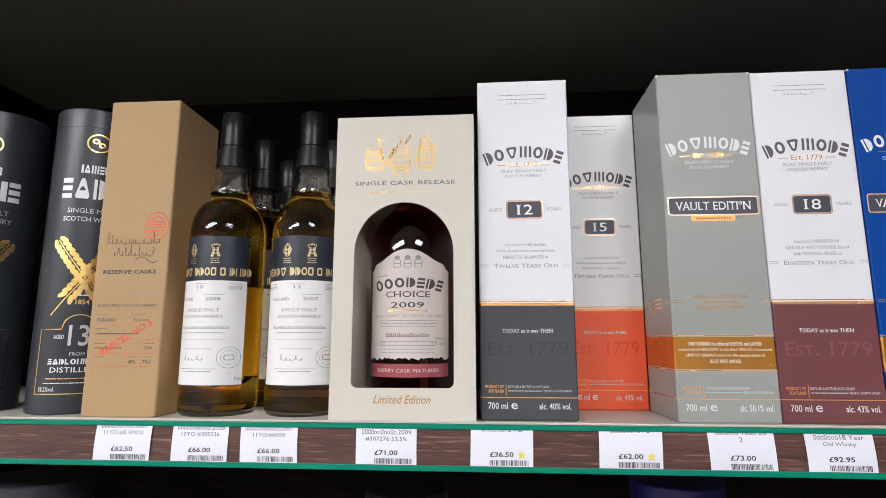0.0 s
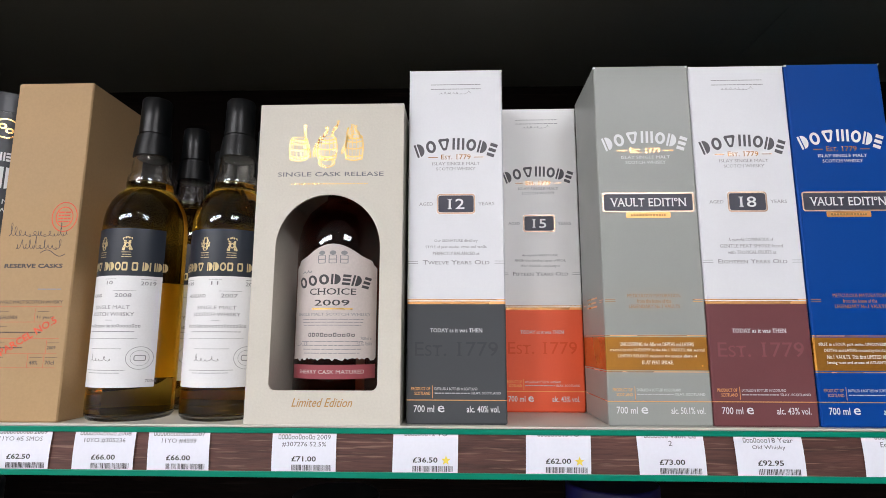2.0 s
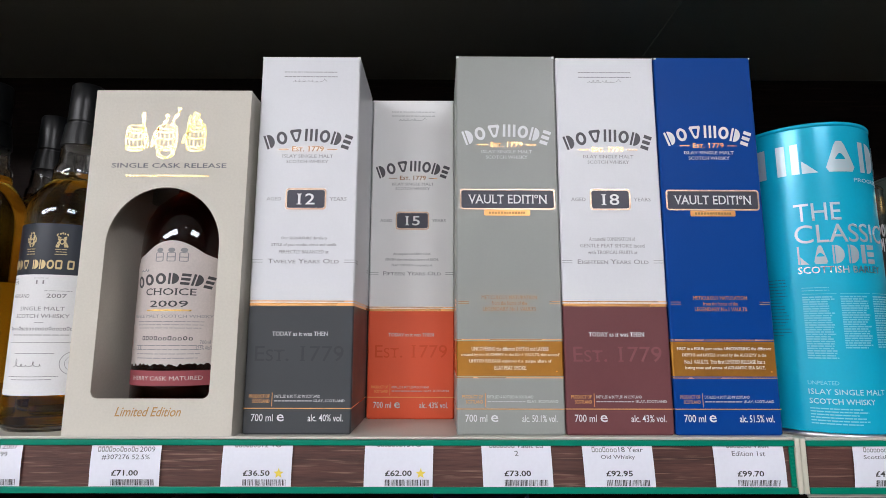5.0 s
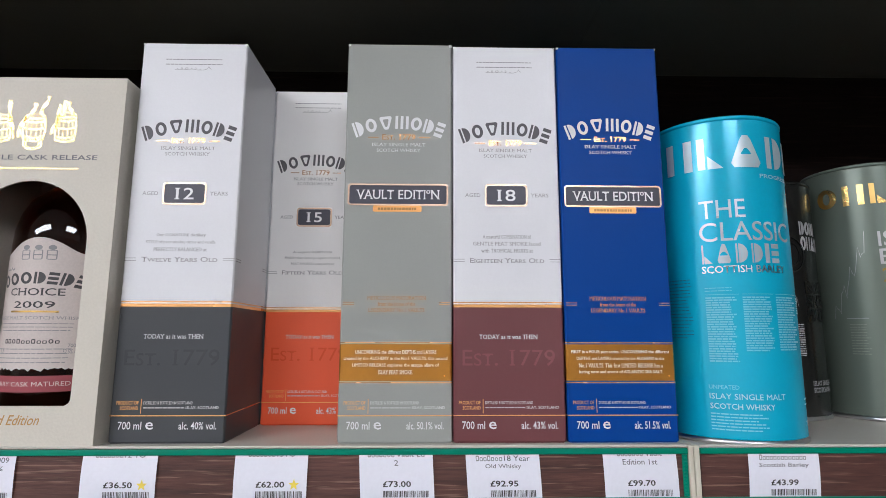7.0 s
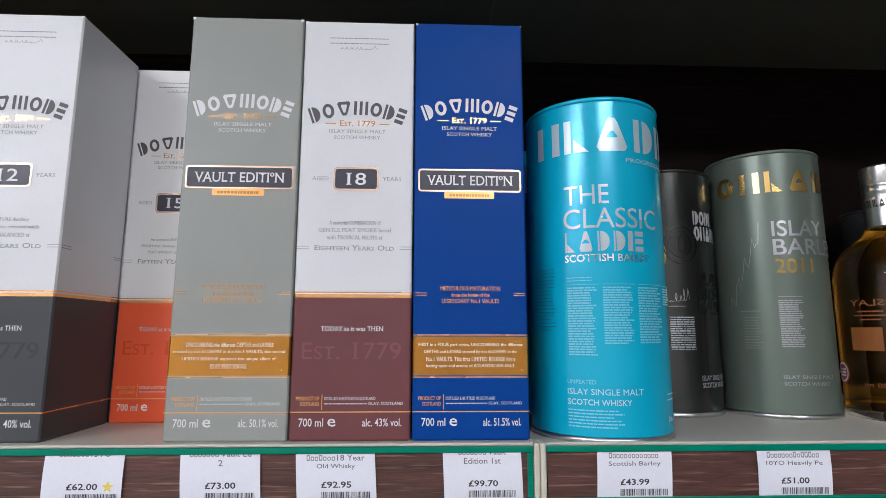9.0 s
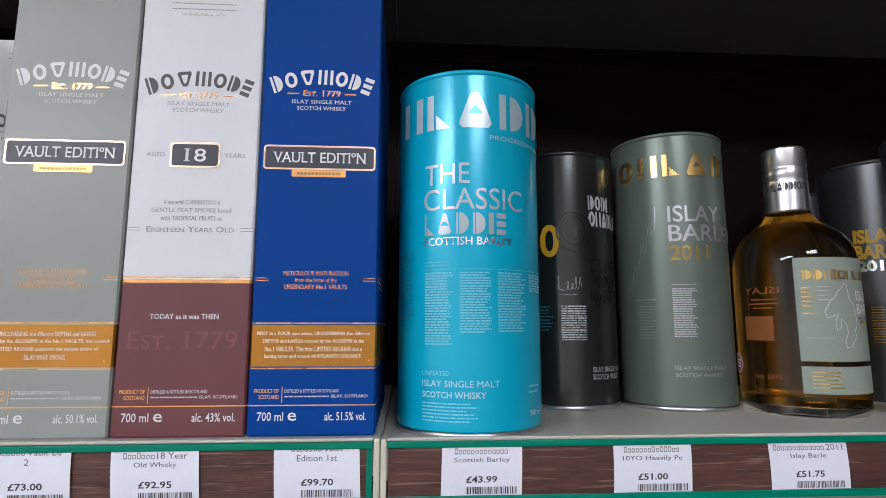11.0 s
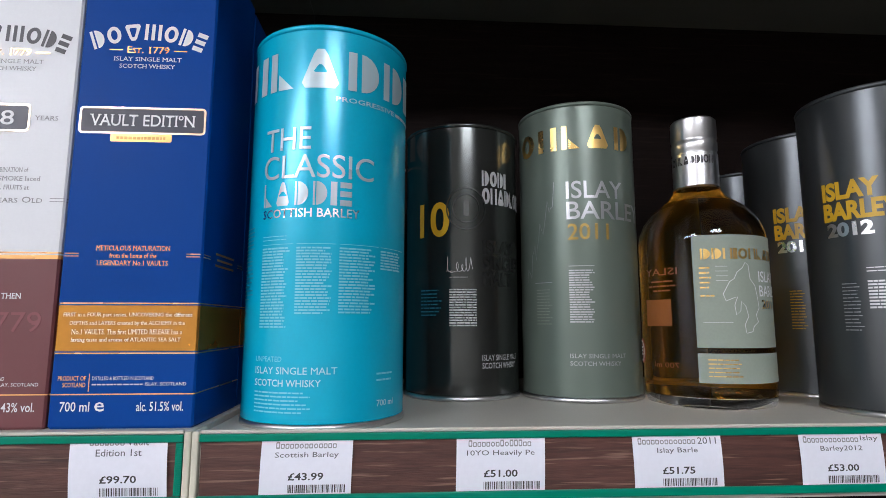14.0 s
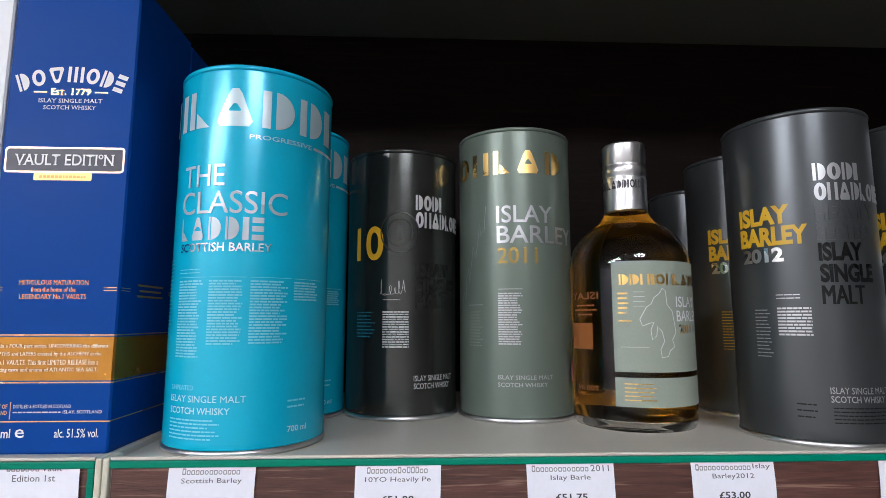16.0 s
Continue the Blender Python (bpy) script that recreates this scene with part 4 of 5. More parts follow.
# ---- cream window box with its bottle ----
def window_box():
    w, d, h, t = 0.1405, 0.104, 0.2965, 0.0018
    e = thing("window_box", -0.0772, 0.5122 + d / 2, SHELF, "cream linen-textured gift box with arched window and gold foil print", "gift box")
    e.scale = (0.965, 1.0, 0.987)
    half, z0, z1, rise, c = 0.0494, 0.0300, 0.1570, 0.0505, 0.006
    hole = []
    for cx, s in ((half - c, 270), ):
        hole += [(cx + c * math.cos(radians(s + 15 * i)), z0 + c + c * math.sin(radians(s + 15 * i))) for i in range(7)]
    hole += [(half, z0 + 0.04 + 0.0215 * i) for i in range(4)]
    hole += [(half * math.cos(math.pi * i / 32), z1 + rise * math.sin(math.pi * i / 32)) for i in range(33)]
    hole += [(-half, z1 - 0.0215 - 0.0215 * i) for i in range(4)]
    hole += [(-half + c + c * math.cos(radians(180 + 15 * i)), z0 + c + c * math.sin(radians(180 + 15 * i))) for i in range(7)]
    hole += [(-half + c + (half - c) * 2 * i / 6, z0) for i in range(1, 6)]
    cz = 0.115
    def outer(p):
        du, dv = p[0], p[1] - cz
        k = min((w / 2) / abs(du) if du else 9e9, (h - cz) / dv if dv > 0 else 9e9, -cz / dv if dv < 0 else 9e9)
        return (du * k, cz + dv * k)
    bm = bmesh.new()
    pts = [(p, outer(p)) for p in hole]
    for s in ((w / 2, 0), (w / 2, h), (-w / 2, h), (-w / 2, 0)):
        i = min(range(len(pts)), key=lambda j: (pts[j][1][0] - s[0]) ** 2 + (pts[j][1][1] - s[1]) ** 2)
        pts[i] = (pts[i][0], s)
    rows = []
    for (a, b) in pts:
        rows.append([bm.verts.new((q[0], y, q[1])) for q, y in ((a, -d / 2 + t), (a, -d / 2 + 0.0003), ((a[0] * 1.003, a[1]), -d / 2), (b, -d / 2), (b, -d / 2 + t))])
    n = len(rows)
    for i in range(n):
        j = (i + 1) % n
        for k in range(4):
            bm.faces.new((rows[i][k], rows[j][k], rows[j][k + 1], rows[i][k + 1]))
        bm.faces.new((rows[i][4], rows[j][4], rows[j][0], rows[i][0]))
    part("front_panel", bm, CREAM, e)
    for s in (-1, 1):
        part("side_panel", box_mesh(s * w / 2 - (t if s > 0 else 0), s * w / 2 + (t if s < 0 else 0), -d / 2 + t, d / 2, 0, h, 0.0004), CREAM, e)
        part("inner_wall", box_mesh(s * 0.0512 - 0.0006, s * 0.0512 + 0.0006, -d / 2 + t, d / 2 - t, t, 0.21), CREAM, e)
    part("back_panel", box_mesh(-w / 2 + t, w / 2 - t, d / 2 - t, d / 2, 0, h), CREAM, e)
    part("base_panel", box_mesh(-w / 2 + t, w / 2 - t, -d / 2 + t, d / 2 - t, 0, 0.010), CREAM, e)
    part("top_panel", box_mesh(-w / 2 + t, w / 2 - t, -d / 2 + t, d / 2 - t, h - t, h), CREAM, e)
    F = flat(-d / 2)
    for i, (u, q, bh, bw) in enumerate(((-0.0312, 0.2515, 0.0105, 0.0078), (-0.0036, 0.2520, 0.0105, 0.0083), (0.0226, 0.2525, 0.0115, 0.0076))):
        swell = lambda z: bw * (1 + 0.16 * math.cos(z / bh * 1.5))
        bms = []
        for k in range(8):
            f = math.sin((k / 7 - 0.5) * math.pi)
            bms.append(stroke_mesh([(u + f * swell(z), q + z) for z in (bh * (j / 4 - 1) for j in range(9))], 0.0008 if k in (0, 7) else 0.0005))
        for z in (-0.92, -0.62, 0.05, 0.62, 0.92):
            z *= bh
            bms.append(stroke_mesh([(u + swell(z) * (j / 4 - 1), q + z - 0.0016 * math.cos((j / 4 - 1) * 1.57)) for j in range(9)], 0.0011))
        bms.append(disc_mesh(u, q + bh, swell(bh), 0.0020, 0.8))
        if i == 1:
            bms.append(disc_mesh(u, q - bh - 0.0030, swell(bh) * 0.98, 0.0052, 0.84))
            bms.append(disc_mesh(u, q - bh - 0.0030, swell(bh) * 0.72, 0.0036, 0.86))
        lay("foil_barrel", merge(bms), F, GOLD, e, "gold foil barrel")["kind"] = "stuff"
    for i, (u, q, rise, lean) in enumerate(((-0.0205, 0.2430, 0.033, -0.006), (-0.0165, 0.2440, 0.018, 0.004), (0.0010, 0.2640, 0.016, 0.005), (-0.0070, 0.2630, 0.011, 0.003), (0.0115, 0.2470, 0.026, 0.006), (0.0190, 0.2620, 0.014, 0.002), (0.0270, 0.2640, 0.011, -0.004))):
        bms = [stroke_mesh([(u + lean * j / 10 + 0.0016 * math.sin(j * 0.62 + k + i), q + rise * j / 10) for j in range(11)], 0.0007) for k in range(3)]
        lay("foil_curl", merge(bms), F, GOLD, e, "gold foil line drawing")["kind"] = "stuff"
    word("SINGLE CASK RELEASE", -0.0505, 0.0515, 0.2250, 0.2292, F, TICKET_INK, e)
    bars(-0.037, 0.037, 0.2160, 0.2195, 1, F, GOLD, e, seed=4, fill=0.42, word_len=(0.0006, 0.0012))
    word("Limited Edition", -0.0275, 0.0275, 0.0160, 0.0235, F, BRONZE_INK, e, shear=0.35)
    b = thing("sherry_bottle", -0.0750, 0.5700, SHELF + 0.0103, "dark sherry whisky bottle inside the cream window box", "bottle")
    prof = [(0.036, 0.0), (0.0425, 0.0015), (0.0445, 0.005), (0.0445, 0.146), (0.0437, 0.160), (0.0405, 0.174), (0.035, 0.186), (0.026, 0.195), (0.0185, 0.201), (0.016, 0.212), (0.0155, 0.236), (0.0168, 0.238), (0.0168, 0.244), (0.0150, 0.246), (0.0150, 0.252)]
    glass_bottle(b, prof, 0.008, 0.205, SHERRY)
    part("capsule", lathe([(0.0160, 0.215), (0.0178, 0.216), (0.0172, 0.236), (0.0160, 0.262), (0.015, 0.2635)], 40), BLACK_PLASTIC, b, "black capsule", smooth=40)
    r = 0.0446
    G = 1.57
    outl = [(-0.029, 0.044)] + [(-0.029, 0.130), (-0.0255, 0.1335), (-0.0245, 0.137), (-0.0205, 0.1385)]
    outl += [(-0.017 + 0.034 * i / 10, 0.1405 + 0.0105 * math.sin(math.pi * i / 10)) for i in range(11)]
    outl += [(0.0205, 0.1385), (0.0245, 0.137), (0.0255, 0.1335), (0.029, 0.130), (0.029, 0.044)]
    bm = bmesh.new()
    rnd = random.Random(3)
    prev = None
    m = 40
    def top_at(u):
        for (a, b2), (c2, d2) in zip(outl[1:-1], outl[2:]):
            if a <= u <= c2 and c2 > a:
                return b2 + (d2 - b2) * (u - a) / (c2 - a)
        return 0.130
    for i in range(m + 1):
        u = -0.029 + 0.058 * i / m
        lo = 0.0455 + rnd.uniform(-0.0018, 0.0012)
        c3 = (bm.verts.new((u, lo, 0)), bm.verts.new((u, 0.1, 0)), bm.verts.new((u, top_at(u), 0)))
        if prev:
            bm.faces.new((prev[0], c3[0], c3[1], prev[1]))
            bm.faces.new((prev[1], c3[1], c3[2], prev[2]))
        prev = c3
    wide = drum(r, 0.0003)
    pale = lay("pale_label", bm, lambda u, v, k: wide(u * G, v, k), PINK_PAPER, b, "pale pink paper label with torn lower edge")
    rose = part("rose_label", curved_patch(r, -58, 58, 0.0280, 0.0405), ROSE_PAPER, b, "rose paper strip label", smooth=50)
    D = drum(r, lift=0.0005)
    S = lambda u, v, k: D(u * G * 0.95, v, k)
    for a in (-0.007, 0, 0.007):
        lay("label_barrel", merge([rounded_mesh(a - 0.0026, a + 0.0026, 0.1325, 0.1405, 0.001, hole=0.0006), rounded_mesh(a - 0.002, a + 0.002, 0.136, 0.1368, 0.0002), disc_mesh(a, 0.1425, 0.002, 0.002)]), S, PALE_INK, pale, "", True)
    scribble(-0.022, -0.014, 0.1265, 0.006, 0.0007, S, PALE_INK, pale, True, seed=2, loops=3, name="script_word")
    mark("ooodede", -0.0235, 0.0235, 0.1130, 0.1225, S, INK, pale, True, arc=0.004, stroke=0.27)
    word("CHOICE", -0.0150, 0.0150, 0.1035, 0.1095, S, INK, pale, True, serif=True)
    word("2009", -0.0110, 0.0110, 0.0935, 0.0990, S, INK, pale, True, serif=True)
    lay("gold_bar", rounded_mesh(-0.013, 0.013, 0.0900, 0.0915, 0.0005), S, GOLD, pale, "gold bar", True)
    word("SINGLE MALT SCOTCH WHISKY", -0.0255, 0.0255, 0.0845, 0.0870, S, PALE_INK, pale, True, serif=True)
    bars(-0.026, 0.026, 0.0745, 0.0825, 3, S, PALE_INK, pale, True, seed=5, fill=0.3, centre=True)
    mark(11, -0.0150, 0.0150, 0.0655, 0.0690, S, INK, pale, True, seed=6)
    bars(-0.022, 0.022, 0.0490, 0.0630, 4, S, PALE_INK, pale, True, seed=8, fill=0.25, centre=True)
    word("700ml e", 0.0185, 0.0265, 0.0625, 0.0655, S, PALE_INK, pale, True)
    word("52.5% Alc/Vol", 0.0165, 0.0270, 0.0575, 0.0610, S, PALE_INK, pale, True)
    scribble(-0.026, -0.015, 0.0595, 0.006, 0.0003, S, PALE_INK, pale, True, seed=6, loops=4)
    word("SHERRY CASK MATURED", -0.0215, 0.0215, 0.0325, 0.0360, S, PINK_PAPER, rose, True)


window_box()


# ---- tins ----
def tin(name, x, y, r, h, mat, label, group="tall whisky tins"):
    e = thing(name, x, y, SHELF2, label, "tin", group)
    body = part("body", lathe([(r - 0.0006, 0.0045), (r, 0.0047), (r, h - 0.0045), (r - 0.0005, h - 0.004)], 96), mat, e, smooth=35)
    part("base_rim", lathe([(r - 0.0015, 0.0), (r + 0.0006, 0.0008), (r + 0.0009, 0.0022), (r + 0.0004, 0.0040), (r - 0.0008, 0.0046)], 96), STEEL, e, "bright tin-plate rim", smooth=60)
    part("lid", lathe([(r - 0.0009, h - 0.0040), (r + 0.0004, h - 0.0034), (r + 0.0006, h - 0.0016), (r, h - 0.0004), (r - 0.0014, h), (r - 0.0020, h - 0.0012)], 96), mat, e, smooth=60)
    return body


def arc_u(r, degrees):
    return r * radians(degrees)


def turquoise_tin(x, y, turn, label):
    r = 0.0577
    e = tin("whisky_tin", x, y, r, 0.274, TURQUOISE, label)
    S = drum(r, mid=turn, grow=1.039, rise=0.0019)
    A = lambda d: arc_u(r, d)
    mark("hltddi", A(-68), A(84), 0.2170, 0.2440, S, ICE_FOIL, e, True, stroke=0.32, depth=0.0003, wide=0.84)
    word("PROGRESSIVE", A(10.5), A(58), 0.2085, 0.2118, S, ICE_FOIL, e, True)
    bars(A(60), A(92), 0.2085, 0.2118, 1, S, ICE_FOIL, e, True, seed=2, fill=0.9)
    word("THE", A(-40), A(-5), 0.1755, 0.1905, S, ICE_FOIL, e, True, depth=0.0004, bold=0.0)
    word("CLASSIC", A(-41), A(38.5), 0.1565, 0.1720, S, ICE_FOIL, e, True, depth=0.0004, bold=0.0)
    mark("ltddie", A(-41.5), A(24), 0.1385, 0.1540, S, ICE_FOIL, e, True, stroke=0.17, depth=0.0004, wide=0.74)
    word("SCOTTISH BARLEY", A(-41), A(28.5), 0.1308, 0.1366, S, SILVER, e, True)
    bars(A(-40), A(-20), 0.1155, 0.1200, 2, S, TURQUOISE_INK, e, True, seed=1, fill=0.3)
    for a, b, z0, sd in ((-40, -17, 0.0605, 3), (-12.5, 11, 0.0690, 4), (15.5, 42, 0.0695, 5), (46, 72, 0.0985, 6)):
        bars(A(a), A(b), z0, 0.1120, round((0.112 - z0) / 0.0019), S, TURQUOISE_INK, e, True, seed=sd, fill=0.8, justify=False)
        lay("hairline", rounded_mesh(A(a), A(b + 2), 0.1135, 0.1138, 0.0001), S, TURQUOISE_INK, e, "", True)
    bars(A(-76), A(-50), 0.0780, 0.1280, 18, S, TEAL_INK, e, True, seed=8, fill=0.36, justify=False)
    for q in (0.0125, 0.0098):
        lay("stamp_ring", disc_mesh(A(-86), 0.166, q, q, 0.9), S, TEAL_INK, e, "", True)
    bars(A(-92), A(-80), 0.161, 0.171, 3, S, TEAL_INK, e, True, seed=14, fill=0.5, name="stamp_print")
    word("UNPEATED", A(-42), A(-20), 0.0400, 0.0432, S, TURQUOISE_INK, e, True)
    word("ISLAY SINGLE MALT", A(-42), A(16), 0.0325, 0.0368, S, ICE_INK, e, True)
    word("SCOTCH WHISKY", A(-42), A(6), 0.0250, 0.0293, S, ICE_INK, e, True)
    bars(A(-42), A(0), 0.0085, 0.0225, 6, S, TURQUOISE_INK, e, True, seed=9, fill=0.55, justify=False)
    bars(A(44), A(62), 0.0255, 0.0335, 2, S, TURQUOISE_INK, e, True, seed=10, fill=0.4, justify=False)
    word("700 ml", A(44.5), A(61), 0.0110, 0.0150, S, ICE_INK, e, True)
    return e


turquoise_tin(0.5100, 0.5800, 0, "turquoise cylindrical whisky tin with silver lettering at shelf edge")
turquoise_tin(0.5090, 0.7000, 0, "turquoise cylindrical whisky tin standing behind another")


def black_tin(x, y, turn, label):
    r = 0.0550
    e = tin("whisky_tin", x, y, r, 0.2530, DARK_TIN, label)
    S = drum(r, mid=turn, grow=1.08, rise=-0.0009)
    A = lambda d: arc_u(r, d)
    word("10", A(-50), A(-17), 0.1360, 0.1660, S, YELLOW_INK, e, True, bold=0.02, name="age_number")
    mark("dodi", A(14), A(44), 0.1800, 0.1935, S, SATIN, e, True, stroke=0.36, wide=0.92)
    mark("ohtdloiie", A(14), A(80), 0.1645, 0.1785, S, SATIN, e, True, stroke=0.36, wide=0.92)
    for q in (0.0185, 0.0125):
        lay("embossed_ring", disc_mesh(A(-1), 0.160, q, q, 0.93, h=0.0003), S, BLACK_RELIEF, e, "embossed ring", True)
    lay("embossed_bar", rounded_mesh(A(-3.5), A(1.5), 0.1535, 0.1665, 0.0012), S, BLACK_RELIEF, e, "", True)
    word("ISLAY", A(15), A(55), 0.1215, 0.1335, S, BLACK_RELIEF, e, True, bold=0.045)
    word("SINGLE", A(15), A(63), 0.1080, 0.1200, S, BLACK_RELIEF, e, True, bold=0.045)
    word("MALT", A(15), A(50), 0.0945, 0.1065, S, BLACK_RELIEF, e, True, bold=0.045)
    scribble(A(-20), A(6), 0.1125, 0.017, 0.0003, S, SATIN, e, True, seed=21, loops=6)
    bars(A(-17), A(0), 0.1010, 0.1025, 1, S, SATIN, e, True)
    bars(A(-17), A(8.5), 0.0610, 0.0925, 15, S, SATIN, e, True, seed=4, fill=0.75)
    bars(A(-48), A(-24), 0.0690, 0.0925, 8, S, TEAL_INK, e, True, seed=5, fill=0.5, justify=False)
    word("ISLAY SINGLE MALT", A(13.5), A(60), 0.0335, 0.0382, S, SATIN, e, True)
    word("SCOTCH WHISKY", A(13.5), A(56), 0.0270, 0.0318, S, SATIN, e, True)


black_tin(0.6240, 0.7040, 0, "black cylindrical whisky tin with yellow number ten")


def sage_tin(x, y, turn, label):
    r = 0.0553
    e = tin("whisky_tin", x, y, r, 0.2705, SAGE_TIN, label)
    S = drum(r, mid=turn, grow=1.074, rise=-0.0005)
    A = lambda d: arc_u(r, d)
    mark("ohltd", A(-84), A(44), 0.2105, 0.2310, S, GOLD, e, True, stroke=0.32, depth=0.0003, wide=0.78)
    word("ISLAY", A(-26.5), A(29), 0.1675, 0.1825, S, PEWTER, e, True, depth=0.0002)
    word("BARLEY", A(-26.5), A(60), 0.1500, 0.1650, S, PEWTER, e, True, depth=0.0002)
    word("2011", A(-26), A(12), 0.1325, 0.1462, S, GOLD_PRINT, e, True, depth=0.0002)
    bars(A(-26), A(-3), 0.0640, 0.1080, 22, S, PEWTER, e, True, seed=3, fill=0.75, justify=False)
    lay("hairline", rounded_mesh(A(-26), A(-3), 0.1105, 0.1110, 0.0001), S, PEWTER, e, "", True)
    lay("hairline", rounded_mesh(A(-62), A(-42), 0.0975, 0.0980, 0.0001), S, PEWTER, e, "", True)
    lay("map_line", stroke_mesh([(A(-74 + 36 * i / 20), 0.098 + 0.075 * i / 20 + 0.008 * math.sin(i * 1.3) + 0.004 * math.sin(i * 2.9)) for i in range(21)], 0.0004), S, PEWTER, e, "", True)
    bars(A(-60), A(-42), 0.0620, 0.0930, 12, S, SAGE_PAPER, e, True, seed=5, fill=0.36, justify=False)
    word("ISLAY SINGLE MALT", A(-27), A(26), 0.0360, 0.0395, S, PEWTER, e, True)
    word("SCOTCH WHISKY", A(-27), A(20), 0.0300, 0.0335, S, PEWTER, e, True)


sage_tin(0.7374, 0.6880, 0, "sage grey cylindrical whisky tin dated 2011")


def graphite_tin(x, y, turn, label, r=0.0525, h=0.2516, print_it=True):
    e = tin("whisky_tin", x, y, r, h, GREY_TIN, label)
    if not print_it:
        return e
    S = drum(r, mid=turn, grow=1.021, rise=0.0027)
    A = lambda d: arc_u(r, d)
    word("ISLAY", A(-84), A(-41), 0.1580, 0.1725, S, YELLOW_INK, e, True, bold=0.045, depth=0.0002)
    word("BARLEY", A(-84), A(-29), 0.1420, 0.1565, S, YELLOW_INK, e, True, bold=0.045, depth=0.0002)
    word("2012", A(-82), A(-47), 0.1295, 0.1405, S, SILVER, e, True, bold=0.045, depth=0.0002)
    mark("dodi", A(-23), A(14), 0.1880, 0.2010, S, PEWTER, e, True, stroke=0.36, wide=0.92)
    mark("ohtdloiie", A(-23), A(46), 0.1730, 0.1862, S, PEWTER, e, True, stroke=0.36, wide=0.92)
    word("HEAVILY", A(-23), A(28), 0.1585, 0.1710, S, GREY_TIN, e, True, bold=0.045, depth=0.0003)
    word("PEATED", A(-23), A(20), 0.1440, 0.1565, S, GREY_TIN, e, True, bold=0.045, depth=0.0003)
    word("ISLAY", A(-23), A(11), 0.1285, 0.1420, S, BLACK_PLASTIC, e, True, bold=0.045)
    word("SINGLE", A(-23), A(20), 0.1130, 0.1265, S, BLACK_PLASTIC, e, True, bold=0.045)
    word("MALT", A(-23), A(10), 0.0975, 0.1110, S, BLACK_PLASTIC, e, True, bold=0.045)
    for q in (0.016, 0.0115):
        lay("embossed_ring", disc_mesh(A(-44), 0.192, q, q, 0.93, h=0.0003), S, GREY_TIN, e, "embossed ring", True)
    bars(A(-55), A(-31), 0.0745, 0.0960, 9, S, PEWTER, e, True, seed=4, fill=0.75)
    bars(A(-55), A(-38), 0.1010, 0.1060, 2, S, PEWTER, e, True, seed=5, fill=0.4)
    bars(A(-74), A(-60), 0.0580, 0.0950, 14, S, YELLOW_INK if turn else PEWTER, e, True, seed=6, fill=0.36, justify=False)
    word("ISLAY SINGLE MALT", A(-23), A(24), 0.0350, 0.0395, S, PEWTER, e, True)
    word("SCOTCH WHISKY", A(-23), A(20), 0.0290, 0.0335, S, PEWTER, e, True)
    bars(A(-22), A(26), 0.0140, 0.0265, 5, S, BLACK_PLASTIC, e, True, seed=7, fill=0.4)
    bars(A(-46), A(-32), 0.0160, 0.0290, 3, S, BLACK_PLASTIC, e, True, seed=8, fill=0.3, justify=False)
    return e


graphite_tin(0.9570, 0.5800, 0, "graphite cylindrical whisky tin dated 2012 at shelf edge")
graphite_tin(0.9760, 0.6900, 18, "graphite cylindrical whisky tin dated 2012 standing further back")
graphite_tin(0.9850, 0.8040, 0, "dark grey whisky tin behind the glass bottle", h=0.243, print_it=False)
graphite_tin(1.0740, 0.5900, 0, "dark grey whisky tin at the far end of the row", h=0.2516)


